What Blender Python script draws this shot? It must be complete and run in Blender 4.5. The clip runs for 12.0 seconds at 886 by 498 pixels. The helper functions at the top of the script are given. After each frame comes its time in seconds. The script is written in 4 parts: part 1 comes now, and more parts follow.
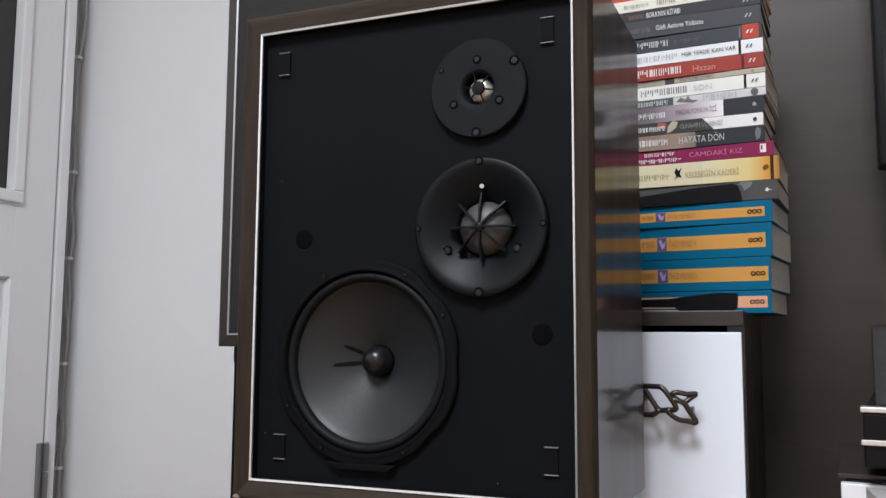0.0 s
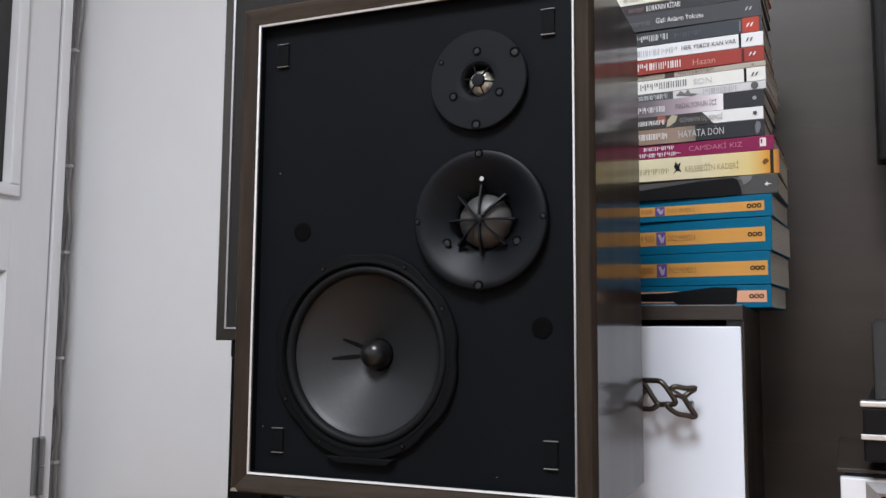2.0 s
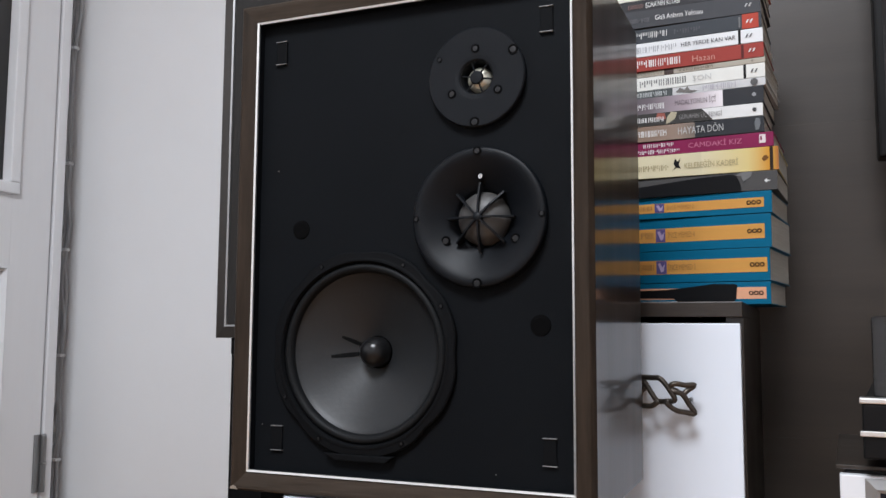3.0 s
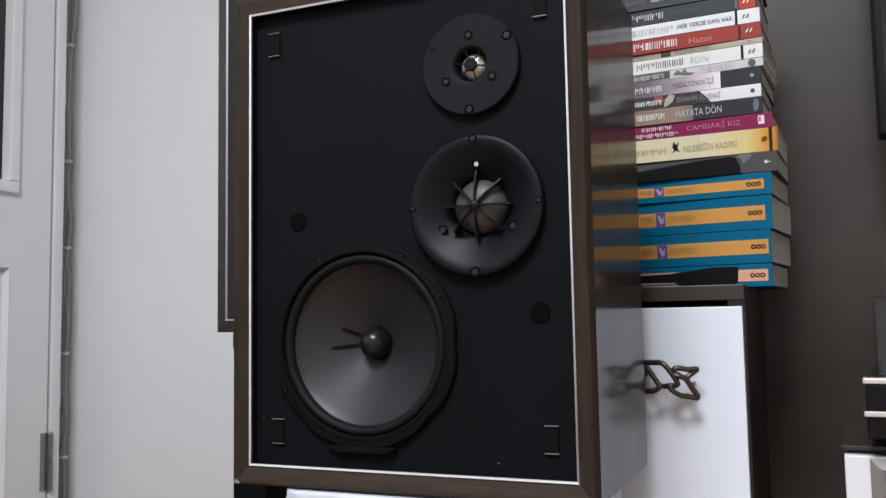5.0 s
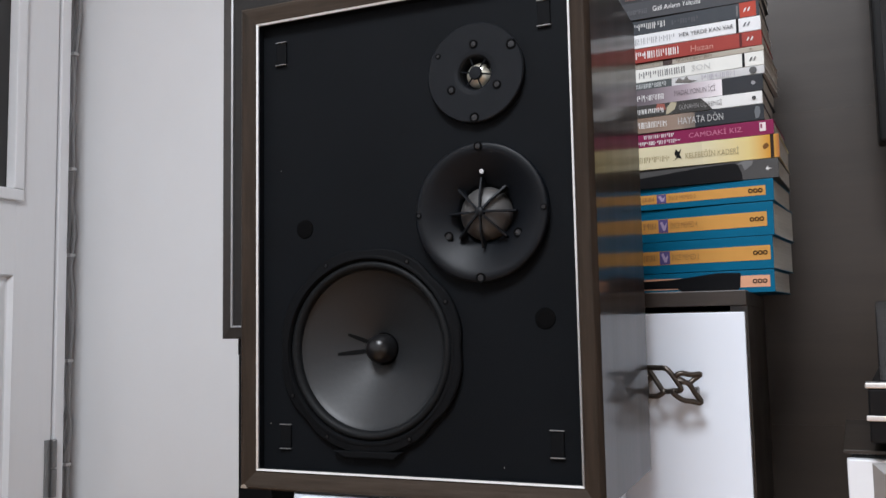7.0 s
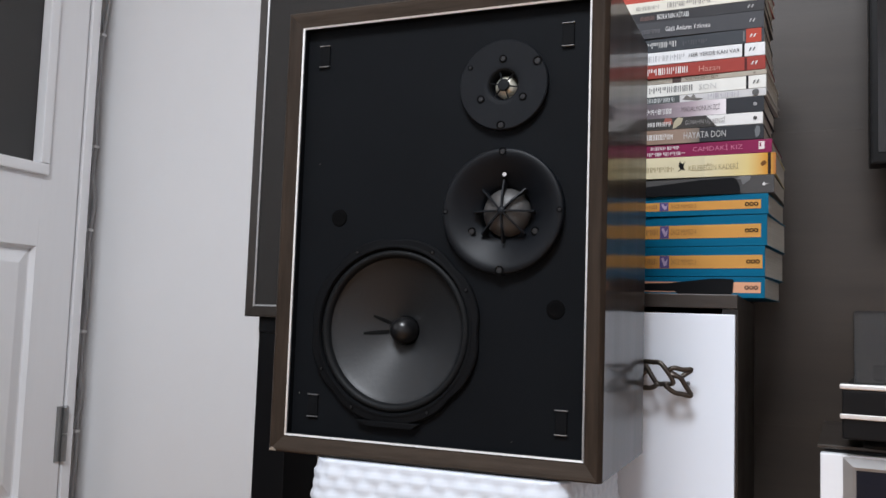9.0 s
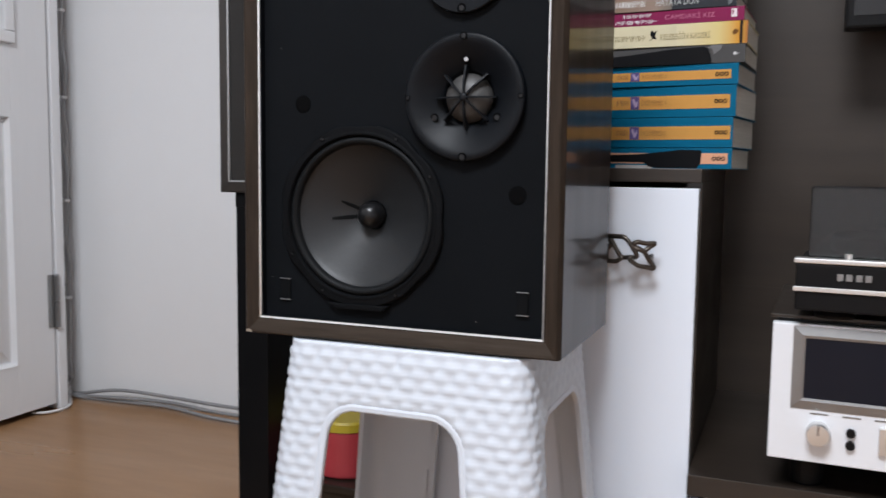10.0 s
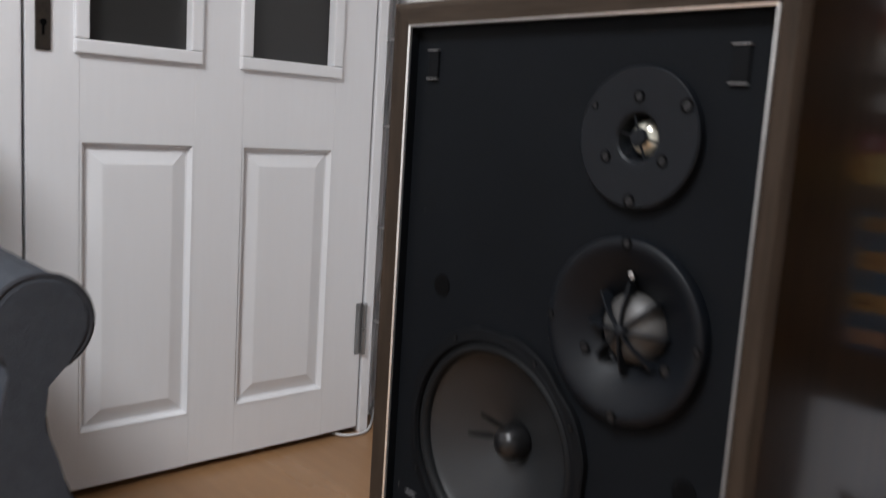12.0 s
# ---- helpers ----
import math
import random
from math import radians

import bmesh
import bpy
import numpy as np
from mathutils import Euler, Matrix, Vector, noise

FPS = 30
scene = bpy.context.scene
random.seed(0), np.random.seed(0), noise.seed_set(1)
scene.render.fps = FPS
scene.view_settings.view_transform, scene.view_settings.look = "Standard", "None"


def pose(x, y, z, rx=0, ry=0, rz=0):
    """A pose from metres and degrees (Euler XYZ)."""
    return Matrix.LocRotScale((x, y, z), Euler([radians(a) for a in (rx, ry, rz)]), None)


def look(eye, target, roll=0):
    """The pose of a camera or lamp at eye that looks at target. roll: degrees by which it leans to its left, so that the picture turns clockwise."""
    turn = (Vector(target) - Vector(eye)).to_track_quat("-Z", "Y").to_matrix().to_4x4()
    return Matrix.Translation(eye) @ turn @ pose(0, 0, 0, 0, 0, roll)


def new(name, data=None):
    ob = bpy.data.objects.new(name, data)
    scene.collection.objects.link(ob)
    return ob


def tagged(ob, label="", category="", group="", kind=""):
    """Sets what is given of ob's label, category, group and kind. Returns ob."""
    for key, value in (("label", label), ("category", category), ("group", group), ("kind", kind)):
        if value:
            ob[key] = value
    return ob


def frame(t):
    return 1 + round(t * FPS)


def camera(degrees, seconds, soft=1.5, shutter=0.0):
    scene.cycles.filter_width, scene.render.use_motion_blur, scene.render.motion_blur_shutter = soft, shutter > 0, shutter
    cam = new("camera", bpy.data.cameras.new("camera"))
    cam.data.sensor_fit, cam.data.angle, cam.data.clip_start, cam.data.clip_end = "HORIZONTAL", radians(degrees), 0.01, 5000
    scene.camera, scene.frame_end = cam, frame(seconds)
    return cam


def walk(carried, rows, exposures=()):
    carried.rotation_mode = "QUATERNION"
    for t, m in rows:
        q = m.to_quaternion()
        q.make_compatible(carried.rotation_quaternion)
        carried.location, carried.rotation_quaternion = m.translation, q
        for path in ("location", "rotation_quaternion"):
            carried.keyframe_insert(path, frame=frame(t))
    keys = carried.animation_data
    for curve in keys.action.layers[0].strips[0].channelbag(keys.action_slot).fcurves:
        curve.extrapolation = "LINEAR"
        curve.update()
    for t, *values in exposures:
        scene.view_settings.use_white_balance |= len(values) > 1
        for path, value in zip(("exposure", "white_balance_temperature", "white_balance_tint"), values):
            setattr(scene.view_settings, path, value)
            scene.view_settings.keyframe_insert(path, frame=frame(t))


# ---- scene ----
cam = camera(54.2, 12.0, shutter=0.75)
PATH = [
    (0, (0.019, -0.012, 0.613), (-0.749, 1.823, 0.819), 0.3),
    (0.5, (0.015, -0.01, 0.611), (-0.748, 1.828, 0.814), 0.3),
    (1, (0.014, -0.012, 0.614), (-0.746, 1.827, 0.815), 0.4),
    (1.5, (0.015, -0.007, 0.612), (-0.745, 1.832, 0.81), 0.5),
    (2, (0.015, -0.009, 0.611), (-0.746, 1.83, 0.807), 0.4),
    (2.5, (0.016, -0.009, 0.611), (-0.746, 1.83, 0.804), 0.4),
    (3, (0.017, -0.008, 0.612), (-0.747, 1.831, 0.8), 0.3),
    (5, (0.02, -0.002, 0.612), (-0.752, 1.835, 0.776), -1.0),
    (5.5, (0.022, -0.006, 0.612), (-0.754, 1.83, 0.776), -1.3),
    (6, (0.022, -0.008, 0.612), (-0.755, 1.827, 0.78), -1.3),
    (6.5, (0.022, -0.006, 0.612), (-0.753, 1.83, 0.784), -1.3),
    (7, (0.019, -0.011, 0.611), (-0.754, 1.825, 0.791), -1.1),
    (7.5, (0.021, -0.02, 0.61), (-0.749, 1.815, 0.803), -0.8),
    (9.3, (0.031, -0.107, 0.602), (-0.73, 1.736, 0.756), 2.9),
    (9.5, (0.043, -0.111, 0.61), (-0.709, 1.741, 0.684), 3.1),
    (9.7, (0.056, -0.108, 0.615), (-0.684, 1.75, 0.561), 2.6),
    (10, (0.055, -0.098, 0.642), (-0.684, 1.752, 0.456), 0.7),
    (10.4, (0.062, -0.084, 0.657), (-0.865, 1.672, 0.422), -0.0),
    (10.5, (0.066, -0.067, 0.664), (-0.928, 1.648, 0.394), -0.4),
    (10.9, (0.101, 0.01, 0.67), (-1.032, 1.635, 0.393), -0.7),
    (11, (0.102, 0.034, 0.681), (-1.079, 1.621, 0.385), -1.0),
    (11.2, (0.123, 0.1, 0.709), (-1.222, 1.548, 0.402), -1.2),
    (11.5, (0.148, 0.157, 0.777), (-1.265, 1.538, 0.465), 0.1),
    (11.8, (0.124, 0.197, 0.814), (-1.334, 1.533, 0.516), 3.6),
    (12, (0.085, 0.232, 0.835), (-1.377, 1.567, 0.55), 3.7),
]
walk(cam, [(t, look(eye, target, roll)) for t, eye, target, roll in PATH],
     [(0, 0.0, 6500, 10), (10.9, 0.0, 6500, 10), (11.5, -0.02, 6540, 10), (12, -0.05, 6720, 10)])

# ---- world and light ----
world = bpy.data.worlds.new("world")
world.use_nodes = True
world.node_tree.nodes["Background"].inputs[0].default_value = (0.02, 0.02, 0.025, 1)
world.node_tree.nodes["Background"].inputs[1].default_value = 0.3
scene.world = world


def area_lamp(name, m, size, watts, colour):
    data = bpy.data.lights.new(name, "AREA")
    data.shape, data.size, data.energy, data.color = "DISK", size, watts, colour
    ob = new(name, data)
    ob.matrix_world = m
    return ob


# the room's ceiling light, above and behind the camera
area_lamp("ceiling_lamp", look((-0.16, -0.92, 2.52), (-0.16, -0.92, 0.0)), 1.0, 114.0, (0.882, 0.93, 1.008))

# ---- materials ----


def material(name, colour, rough=0.5, metal=0.0, second=None, scale=20.0, stretch=(1, 1, 1), amount=0.5, bump=0.0, bump_scale=200.0,
             coat=0.0, spec=0.5, random_amount=0.0, rough_var=0.0, detail=6.0):
    """A principled surface with two scales of variation in colour, gloss and relief."""
    m = bpy.data.materials.new(name)
    m.use_nodes = True
    nt = m.node_tree
    b = nt.nodes["Principled BSDF"]
    b.inputs["Roughness"].default_value = rough
    b.inputs["Metallic"].default_value = metal
    b.inputs["Coat Weight"].default_value = coat
    b.inputs["Coat Roughness"].default_value = 0.10
    b.inputs["Specular IOR Level"].default_value = spec
    co = nt.nodes.new("ShaderNodeTexCoord")
    mp = nt.nodes.new("ShaderNodeMapping")
    mp.inputs["Scale"].default_value = stretch
    nt.links.new(co.outputs["Object"], mp.inputs["Vector"])
    n1 = nt.nodes.new("ShaderNodeTexNoise")
    n1.inputs["Scale"].default_value, n1.inputs["Detail"].default_value, n1.inputs["Roughness"].default_value = scale, detail, 0.62
    n2 = nt.nodes.new("ShaderNodeTexNoise")
    n2.inputs["Scale"].default_value, n2.inputs["Detail"].default_value = scale * 0.13, 3.0
    for n in (n1, n2):
        nt.links.new(mp.outputs["Vector"], n.inputs["Vector"])
    add = nt.nodes.new("ShaderNodeMath")
    add.operation = "MULTIPLY_ADD"
    nt.links.new(n1.outputs["Fac"], add.inputs[0])
    add.inputs[1].default_value = 0.6
    sc = nt.nodes.new("ShaderNodeMath")
    sc.operation, sc.inputs[1].default_value = "MULTIPLY", 0.4
    nt.links.new(n2.outputs["Fac"], sc.inputs[0])
    nt.links.new(sc.outputs[0], add.inputs[2])
    ramp = nt.nodes.new("ShaderNodeMapRange")
    ramp.inputs["From Min"].default_value, ramp.inputs["From Max"].default_value = 0.33, 0.67
    ramp.inputs["To Max"].default_value = amount
    nt.links.new(add.outputs[0], ramp.inputs["Value"])
    mix = nt.nodes.new("ShaderNodeMix")
    mix.data_type = "RGBA"
    mix.inputs["A"].default_value = (*colour, 1)
    mix.inputs["B"].default_value = (*(second or [c * 0.8 for c in colour]), 1)
    nt.links.new(ramp.outputs["Result"], mix.inputs["Factor"])
    nt.links.new(mix.outputs["Result"], b.inputs["Base Color"])
    if rough_var:
        rr = nt.nodes.new("ShaderNodeMapRange")
        rr.inputs["From Min"].default_value, rr.inputs["From Max"].default_value = 0.3, 0.7
        rr.inputs["To Min"].default_value, rr.inputs["To Max"].default_value = max(rough - rough_var, 0.02), rough + rough_var
        nt.links.new(n2.outputs["Fac"], rr.inputs["Value"])
        nt.links.new(rr.outputs["Result"], b.inputs["Roughness"])
    if bump:
        n3 = nt.nodes.new("ShaderNodeTexNoise")
        n3.inputs["Scale"].default_value, n3.inputs["Detail"].default_value = bump_scale, 4.0
        nt.links.new(mp.outputs["Vector"], n3.inputs["Vector"])
        bp = nt.nodes.new("ShaderNodeBump")
        bp.inputs["Strength"].default_value, bp.inputs["Distance"].default_value = bump, 0.002
        nt.links.new(n3.outputs["Fac"], bp.inputs["Height"])
        nt.links.new(bp.outputs["Normal"], b.inputs["Normal"])
    return m


def glassy(name, colour, rough, transmission, alpha=1.0):
    m = bpy.data.materials.new(name)
    m.use_nodes = True
    b = m.node_tree.nodes["Principled BSDF"]
    b.inputs["Base Color"].default_value = (*colour, 1)
    b.inputs["Roughness"].default_value = rough
    b.inputs["Transmission Weight"].default_value = transmission
    b.inputs["IOR"].default_value = 1.47
    b.inputs["Alpha"].default_value = alpha
    return m


WALL = material("wall_paint", (0.80, 0.80, 0.805), 0.75, second=(0.76, 0.76, 0.765), scale=9, bump=0.12, bump_scale=170)
CEILING = material("ceiling_paint", (0.82, 0.82, 0.82), 0.8, scale=6)
FLOOR = material("floor_laminate", (0.335, 0.185, 0.088), 0.34, second=(0.255, 0.135, 0.062), scale=7, stretch=(1, 6, 1), amount=0.9, bump=0.05, bump_scale=60, rough_var=0.08)
DOOR_WHITE = material("door_lacquer", (0.79, 0.79, 0.80), 0.38, second=(0.745, 0.745, 0.755), scale=14, stretch=(1, 6, 0.5), bump=0.06, bump_scale=60)
WALNUT = material("walnut_veneer", (0.024, 0.0125, 0.0055), 0.34, second=(0.0095, 0.005, 0.0023), scale=26, stretch=(7, 3.5, 0.3), amount=1.0, coat=0.58, rough_var=0.05, spec=0.04, bump=0.035, bump_scale=70)
WALNUT.node_tree.nodes["Principled BSDF"].inputs["Coat IOR"].default_value = 1.2
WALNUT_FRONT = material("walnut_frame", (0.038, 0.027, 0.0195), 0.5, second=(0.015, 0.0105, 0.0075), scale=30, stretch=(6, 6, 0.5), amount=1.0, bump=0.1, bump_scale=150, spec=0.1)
# same walnut with level grain; paler and greyer to paint the rails' sheen
WALNUT_LEVEL_LIT = material("walnut_frame_level_lit", (0.050, 0.038, 0.029), 0.5, second=(0.021, 0.0155, 0.0115), scale=30, stretch=(0.5, 6, 6), amount=1.0, bump=0.1, bump_scale=150, spec=0.1)
WENGE = material("wenge_laminate", (0.030, 0.0215, 0.0158), 0.36, second=(0.017, 0.0122, 0.009), scale=16, stretch=(0.35, 3, 7), amount=0.9, bump=0.08, bump_scale=90, rough_var=0.07)
WENGE_PANEL = material("wenge_wall_panel", (0.041, 0.0295, 0.0215), 0.45, second=(0.024, 0.0172, 0.0125), scale=9, stretch=(0.3, 3, 4), amount=0.9, bump=0.05, bump_scale=70, rough_var=0.08, spec=0.4)
CAB_WHITE = material("cabinet_gloss_white", (0.72, 0.765, 0.835), 0.22, second=(0.695, 0.74, 0.81), scale=4, coat=0.2)
BAFFLE = material("baffle_black", (0.0044, 0.0053, 0.0066), 0.6, second=(0.0033, 0.0040, 0.0050), scale=14, amount=1.0, bump=0.05, bump_scale=500, spec=0.06, rough_var=0.1)
FLANGE = material("driver_black", (0.0060, 0.0071, 0.0090), 0.42, second=(0.0045, 0.0053, 0.0068), scale=40, bump=0.03, bump_scale=300, rough_var=0.05, spec=0.13)
HORN = material("horn_black", (0.0029, 0.0038, 0.0054), 0.46, second=(0.0024, 0.0032, 0.0046), scale=40, bump=0.02, bump_scale=300, spec=0.16)
GASKET = material("rubber_black", (0.0044, 0.0048, 0.0055), 0.62, second=(0.0034, 0.0036, 0.0042), scale=50, bump=0.1, bump_scale=300, spec=0.05)
SURROUND = material("surround_foam", (0.0062, 0.0068, 0.0075), 0.55, second=(0.0048, 0.0052, 0.0058), scale=40, bump=0.05, spec=0.12)
CONE = material("paper_cone", (0.0108, 0.0118, 0.0130), 0.46, second=(0.0084, 0.0092, 0.0102), scale=22, amount=0.9, bump=0.06, bump_scale=260, spec=0.38)
STREAK = material("dark_streak", (0.0046, 0.0047, 0.005), 0.7, scale=60, spec=0.05)
CAP = material("dust_cap", (0.0055, 0.0055, 0.006), 0.28, scale=30, spec=0.35)
DOME = material("soft_dome", (0.048, 0.046, 0.044), 0.5, second=(0.033, 0.031, 0.030), scale=60, amount=0.8, bump=0.1)
DOME_GOLD = material("tweeter_dome", (0.66, 0.64, 0.54), 0.25, metal=0.5, second=(0.50, 0.48, 0.40), scale=60)
SILVER = material("brushed_aluminium", (0.74, 0.735, 0.72), 0.3, metal=0.85, second=(0.60, 0.595, 0.58), scale=60, stretch=(1, 1, 1))
SCREW = material("black_screw", (0.012, 0.012, 0.013), 0.42, metal=0.4, scale=90)
STEEL = material("steel_screw", (0.55, 0.55, 0.55), 0.25, metal=0.9, scale=90)
HOLE = material("deep_black", (0.0025, 0.0025, 0.0027), 0.9, scale=20, spec=0.04)
GRILLE = material("grille_cloth", (0.0095, 0.0078, 0.0064), 0.75, second=(0.0065, 0.0053, 0.0044), scale=300, bump=0.3, bump_scale=900)
FRAME_DARK = material("dark_frame_veneer", (0.034, 0.0285, 0.0245), 0.42, second=(0.022, 0.0185, 0.016), scale=30, stretch=(3, 3, 3), amount=0.9)
PLASTIC = material("white_plastic", (0.565, 0.605, 0.66), 0.36, second=(0.535, 0.575, 0.63), scale=20, bump=0.03)
FABRIC = material("grey_fabric", (0.050, 0.056, 0.066), 0.9, second=(0.033, 0.037, 0.045), scale=60, amount=0.9, bump=0.5, bump_scale=700, spec=0.2)
PIPING = material("fabric_piping", (0.03, 0.031, 0.036), 0.85, scale=80, bump=0.3, bump_scale=600, spec=0.2)
BLACK = material("black_lacquer", (0.0055, 0.0055, 0.006), 0.38, scale=20, spec=0.14)
SCREEN = material("screen_glass", (0.006, 0.006, 0.007), 0.12, scale=10)
BRONZE = material("dark_bronze", (0.055, 0.046, 0.04), 0.32, metal=0.75, second=(0.10, 0.085, 0.07), scale=90, amount=0.8)
HINGE_M = material("hinge_steel", (0.30, 0.30, 0.30), 0.4, metal=0.8, scale=60)
CABLE = material("cable_grey", (0.40, 0.40, 0.405), 0.5, second=(0.30, 0.30, 0.305), scale=30)
CABLE_FLOOR = material("cable_dark_grey", (0.27, 0.27, 0.275), 0.5, second=(0.18, 0.18, 0.185), scale=30)
TIE = material("cable_tie", (0.74, 0.74, 0.74), 0.45, scale=30)
PANE = glassy("frosted_pane", (0.055, 0.054, 0.052), 0.28, 0.5)
COVER = glassy("smoked_acrylic", (0.22, 0.22, 0.23), 0.06, 0.95)
COVER.node_tree.nodes["Principled BSDF"].inputs["Specular IOR Level"].default_value = 0.25
DISPLAY = material("display_glass", (0.006, 0.008, 0.014), 0.08, second=(0.008, 0.011, 0.02), scale=8, spec=0.2)
AMP_SILVER = material("amp_silver", (0.74, 0.76, 0.79), 0.36, metal=0.1, second=(0.71, 0.73, 0.76), scale=50, stretch=(0.3, 1, 8))
RED_TIN = material("red_enamel", (0.47, 0.055, 0.065), 0.4, second=(0.40, 0.04, 0.05), scale=30, amount=0.9)
YELLOW = material("yellow_plastic", (0.50, 0.38, 0.03), 0.45, scale=30)
PAPER = material("page_edges", (0.50, 0.47, 0.41), 0.85, second=(0.36, 0.335, 0.29), scale=12, stretch=(1, 1, 40), amount=0.9, bump=0.3, bump_scale=300)
CARD = {}


def card(colour, rough=0.42):
    key = (colour, rough)
    if key not in CARD:
        CARD[key] = material("book_cover", colour, rough, second=[c * 0.86 for c in colour], scale=30, amount=0.8, bump=0.03, spec=0.09)
    return CARD[key]


# ---- mesh helpers ----


def part(name, bm, mat, parent=None, label="", smooth=False):
    """Links a bmesh as one mesh object, under a thing or a part if given."""
    me = bpy.data.meshes.new(name)
    bmesh.ops.recalc_face_normals(bm, faces=bm.faces)
    bm.to_mesh(me)
    bm.free()
    me.materials.append(mat)
    if smooth:
        for p in me.polygons:
            p.use_smooth = True
    ob = new(name, me)
    if parent is not None:
        ob.parent = parent
    if label:
        ob["label"] = label
    return ob


def box(x0, x1, y0, y1, z0, z1, bevel=0.0, seg=2, bm=None):
    own = bmesh.new()
    bmesh.ops.create_cube(own, size=1, matrix=Matrix.Translation(((x0 + x1) / 2, (y0 + y1) / 2, (z0 + z1) / 2)) @ Matrix.Diagonal((x1 - x0, y1 - y0, z1 - z0, 1)))
    if bevel:
        bmesh.ops.bevel(own, geom=own.edges[:], offset=bevel, segments=seg, affect="EDGES", profile=0.6)
    if bm is None:
        return own
    me = bpy.data.meshes.new("join")
    own.to_mesh(me)
    own.free()
    bm.from_mesh(me)
    bpy.data.meshes.remove(me)
    return bm


def lathe(profile, centre, seg=64, axis="y", start=0.0):
    """Turns a profile of (radius, offset along the axis) round an axis through centre."""
    bm = bmesh.new()
    rings = []
    for r, d in profile:
        ring = []
        for i in range(seg):
            a = start + 2 * math.pi * i / seg
            u, v = r * math.cos(a), r * math.sin(a)
            p = {"y": (u, d, v), "z": (u, v, d), "x": (d, u, v)}[axis]
            ring.append(bm.verts.new(Vector(centre) + Vector(p)))
            if r < 1e-6:
                break
        rings.append(ring)
    for a, b in zip(rings, rings[1:]):
        for i in range(seg):
            j = (i + 1) % seg
            if len(a) == 1 and len(b) == 1:
                continue
            if len(a) == 1:
                bm.faces.new((a[0], b[i], b[j]))
            elif len(b) == 1:
                bm.faces.new((a[i], a[j], b[0]))
            else:
                bm.faces.new((a[i], a[j], b[j], b[i]))
    return bm


def tube(points, r, seg=8, bm=None, closed=False):
    """A round tube along points."""
    bm = bm or bmesh.new()
    pts = [Vector(p) for p in points]
    n, rings, up = len(pts), [], None
    for i, p in enumerate(pts):
        a = pts[(i - 1) % n] if (closed or i) else p
        b = pts[(i + 1) % n] if (closed or i < n - 1) else p
        d = (b - a).normalized()
        if up is None:
            up = d.orthogonal().normalized()
        up = (up - d * up.dot(d)).normalized()
        side = d.cross(up)
        rings.append([bm.verts.new(p + r * (math.cos(2 * math.pi * k / seg) * up + math.sin(2 * math.pi * k / seg) * side)) for k in range(seg)])
    for i in range(n if closed else n - 1):
        a, b = rings[i], rings[(i + 1) % n]
        for k in range(seg):
            bm.faces.new((a[k], a[(k + 1) % seg], b[(k + 1) % seg], b[k]))
    if not closed:
        bm.faces.new(rings[0])
        bm.faces.new(rings[-1])
    return bm


def smooth_path(pts, n=8):
    """Points of a Catmull-Rom curve through pts."""
    pts = [Vector(p) for p in pts]
    ext = [2 * pts[0] - pts[1], *pts, 2 * pts[-1] - pts[-2]]
    out = []
    for i in range(1, len(ext) - 2):
        p0, p1, p2, p3 = ext[i - 1:i + 3]
        for k in range(n):
            t = k / n
            out.append(0.5 * (2 * p1 + (p2 - p0) * t + (2 * p0 - 5 * p1 + 4 * p2 - p3) * t * t + (3 * p1 - p0 - 3 * p2 + p3) * t ** 3))
    out.append(pts[-1])
    return out


def prism(outline, y0, y1, bevel=0.0, plane="xz"):
    """An outline in a plane, drawn out along the third axis."""
    bm = bmesh.new()

    def at(a, b, d):
        return {"xz": (a, d, b), "yz": (d, a, b), "xy": (a, b, d)}[plane]
    f = [bm.verts.new(at(a, b, y0)) for a, b in outline]
    g = [bm.verts.new(at(a, b, y1)) for a, b in outline]
    bm.faces.new(f)
    bm.faces.new(g[::-1])
    n = len(outline)
    for i in range(n):
        bm.faces.new((f[i], f[(i + 1) % n], g[(i + 1) % n], g[i]))
    if bevel:
        rim = [e for e in bm.edges if (e.verts[0] in f) == (e.verts[1] in f)]
        bmesh.ops.bevel(bm, geom=rim, offset=bevel, segments=2, affect="EDGES", profile=0.6)
    return bm


def mitred(x0, x1, z0, z1, profile):
    """Four mitred frame pieces; the profile is a closed list of (inset, y)."""
    corners = [(x0, z0, 1, 1), (x1, z0, -1, 1), (x1, z1, -1, -1), (x0, z1, 1, -1)]
    made = []
    for i in range(4):
        a, b = corners[i], corners[(i + 1) % 4]
        bm = bmesh.new()
        ra = [bm.verts.new((a[0] + a[2] * d, y, a[1] + a[3] * d)) for d, y in profile]
        rb = [bm.verts.new((b[0] + b[2] * d, y, b[1] + b[3] * d)) for d, y in profile]
        n = len(profile)
        for k in range(n):
            bm.faces.new((ra[k], ra[(k + 1) % n], rb[(k + 1) % n], rb[k]))
        bm.faces.new(ra)
        bm.faces.new(rb[::-1])
        made.append(bm)
    return made


def lettering(text, size, m, mat, parent, name="lettering", squeeze=1.0):
    """Flat letters, as a mesh; m places the text's left end on its base line."""
    cu = bpy.data.curves.new(name, "FONT")
    cu.body, cu.size, cu.resolution_u = text, size, 2
    ob = bpy.data.objects.new(name, cu)
    scene.collection.objects.link(ob)
    bpy.context.view_layer.update()
    me = bpy.data.meshes.new_from_object(ob.evaluated_get(bpy.context.evaluated_depsgraph_get()))
    bpy.data.objects.remove(ob)
    me.materials.clear()
    me.materials.append(mat)
    out = new(name, me)
    out.parent = parent
    out.matrix_basis = m @ Matrix.Diagonal((squeeze, 1, 1, 1))
    return out


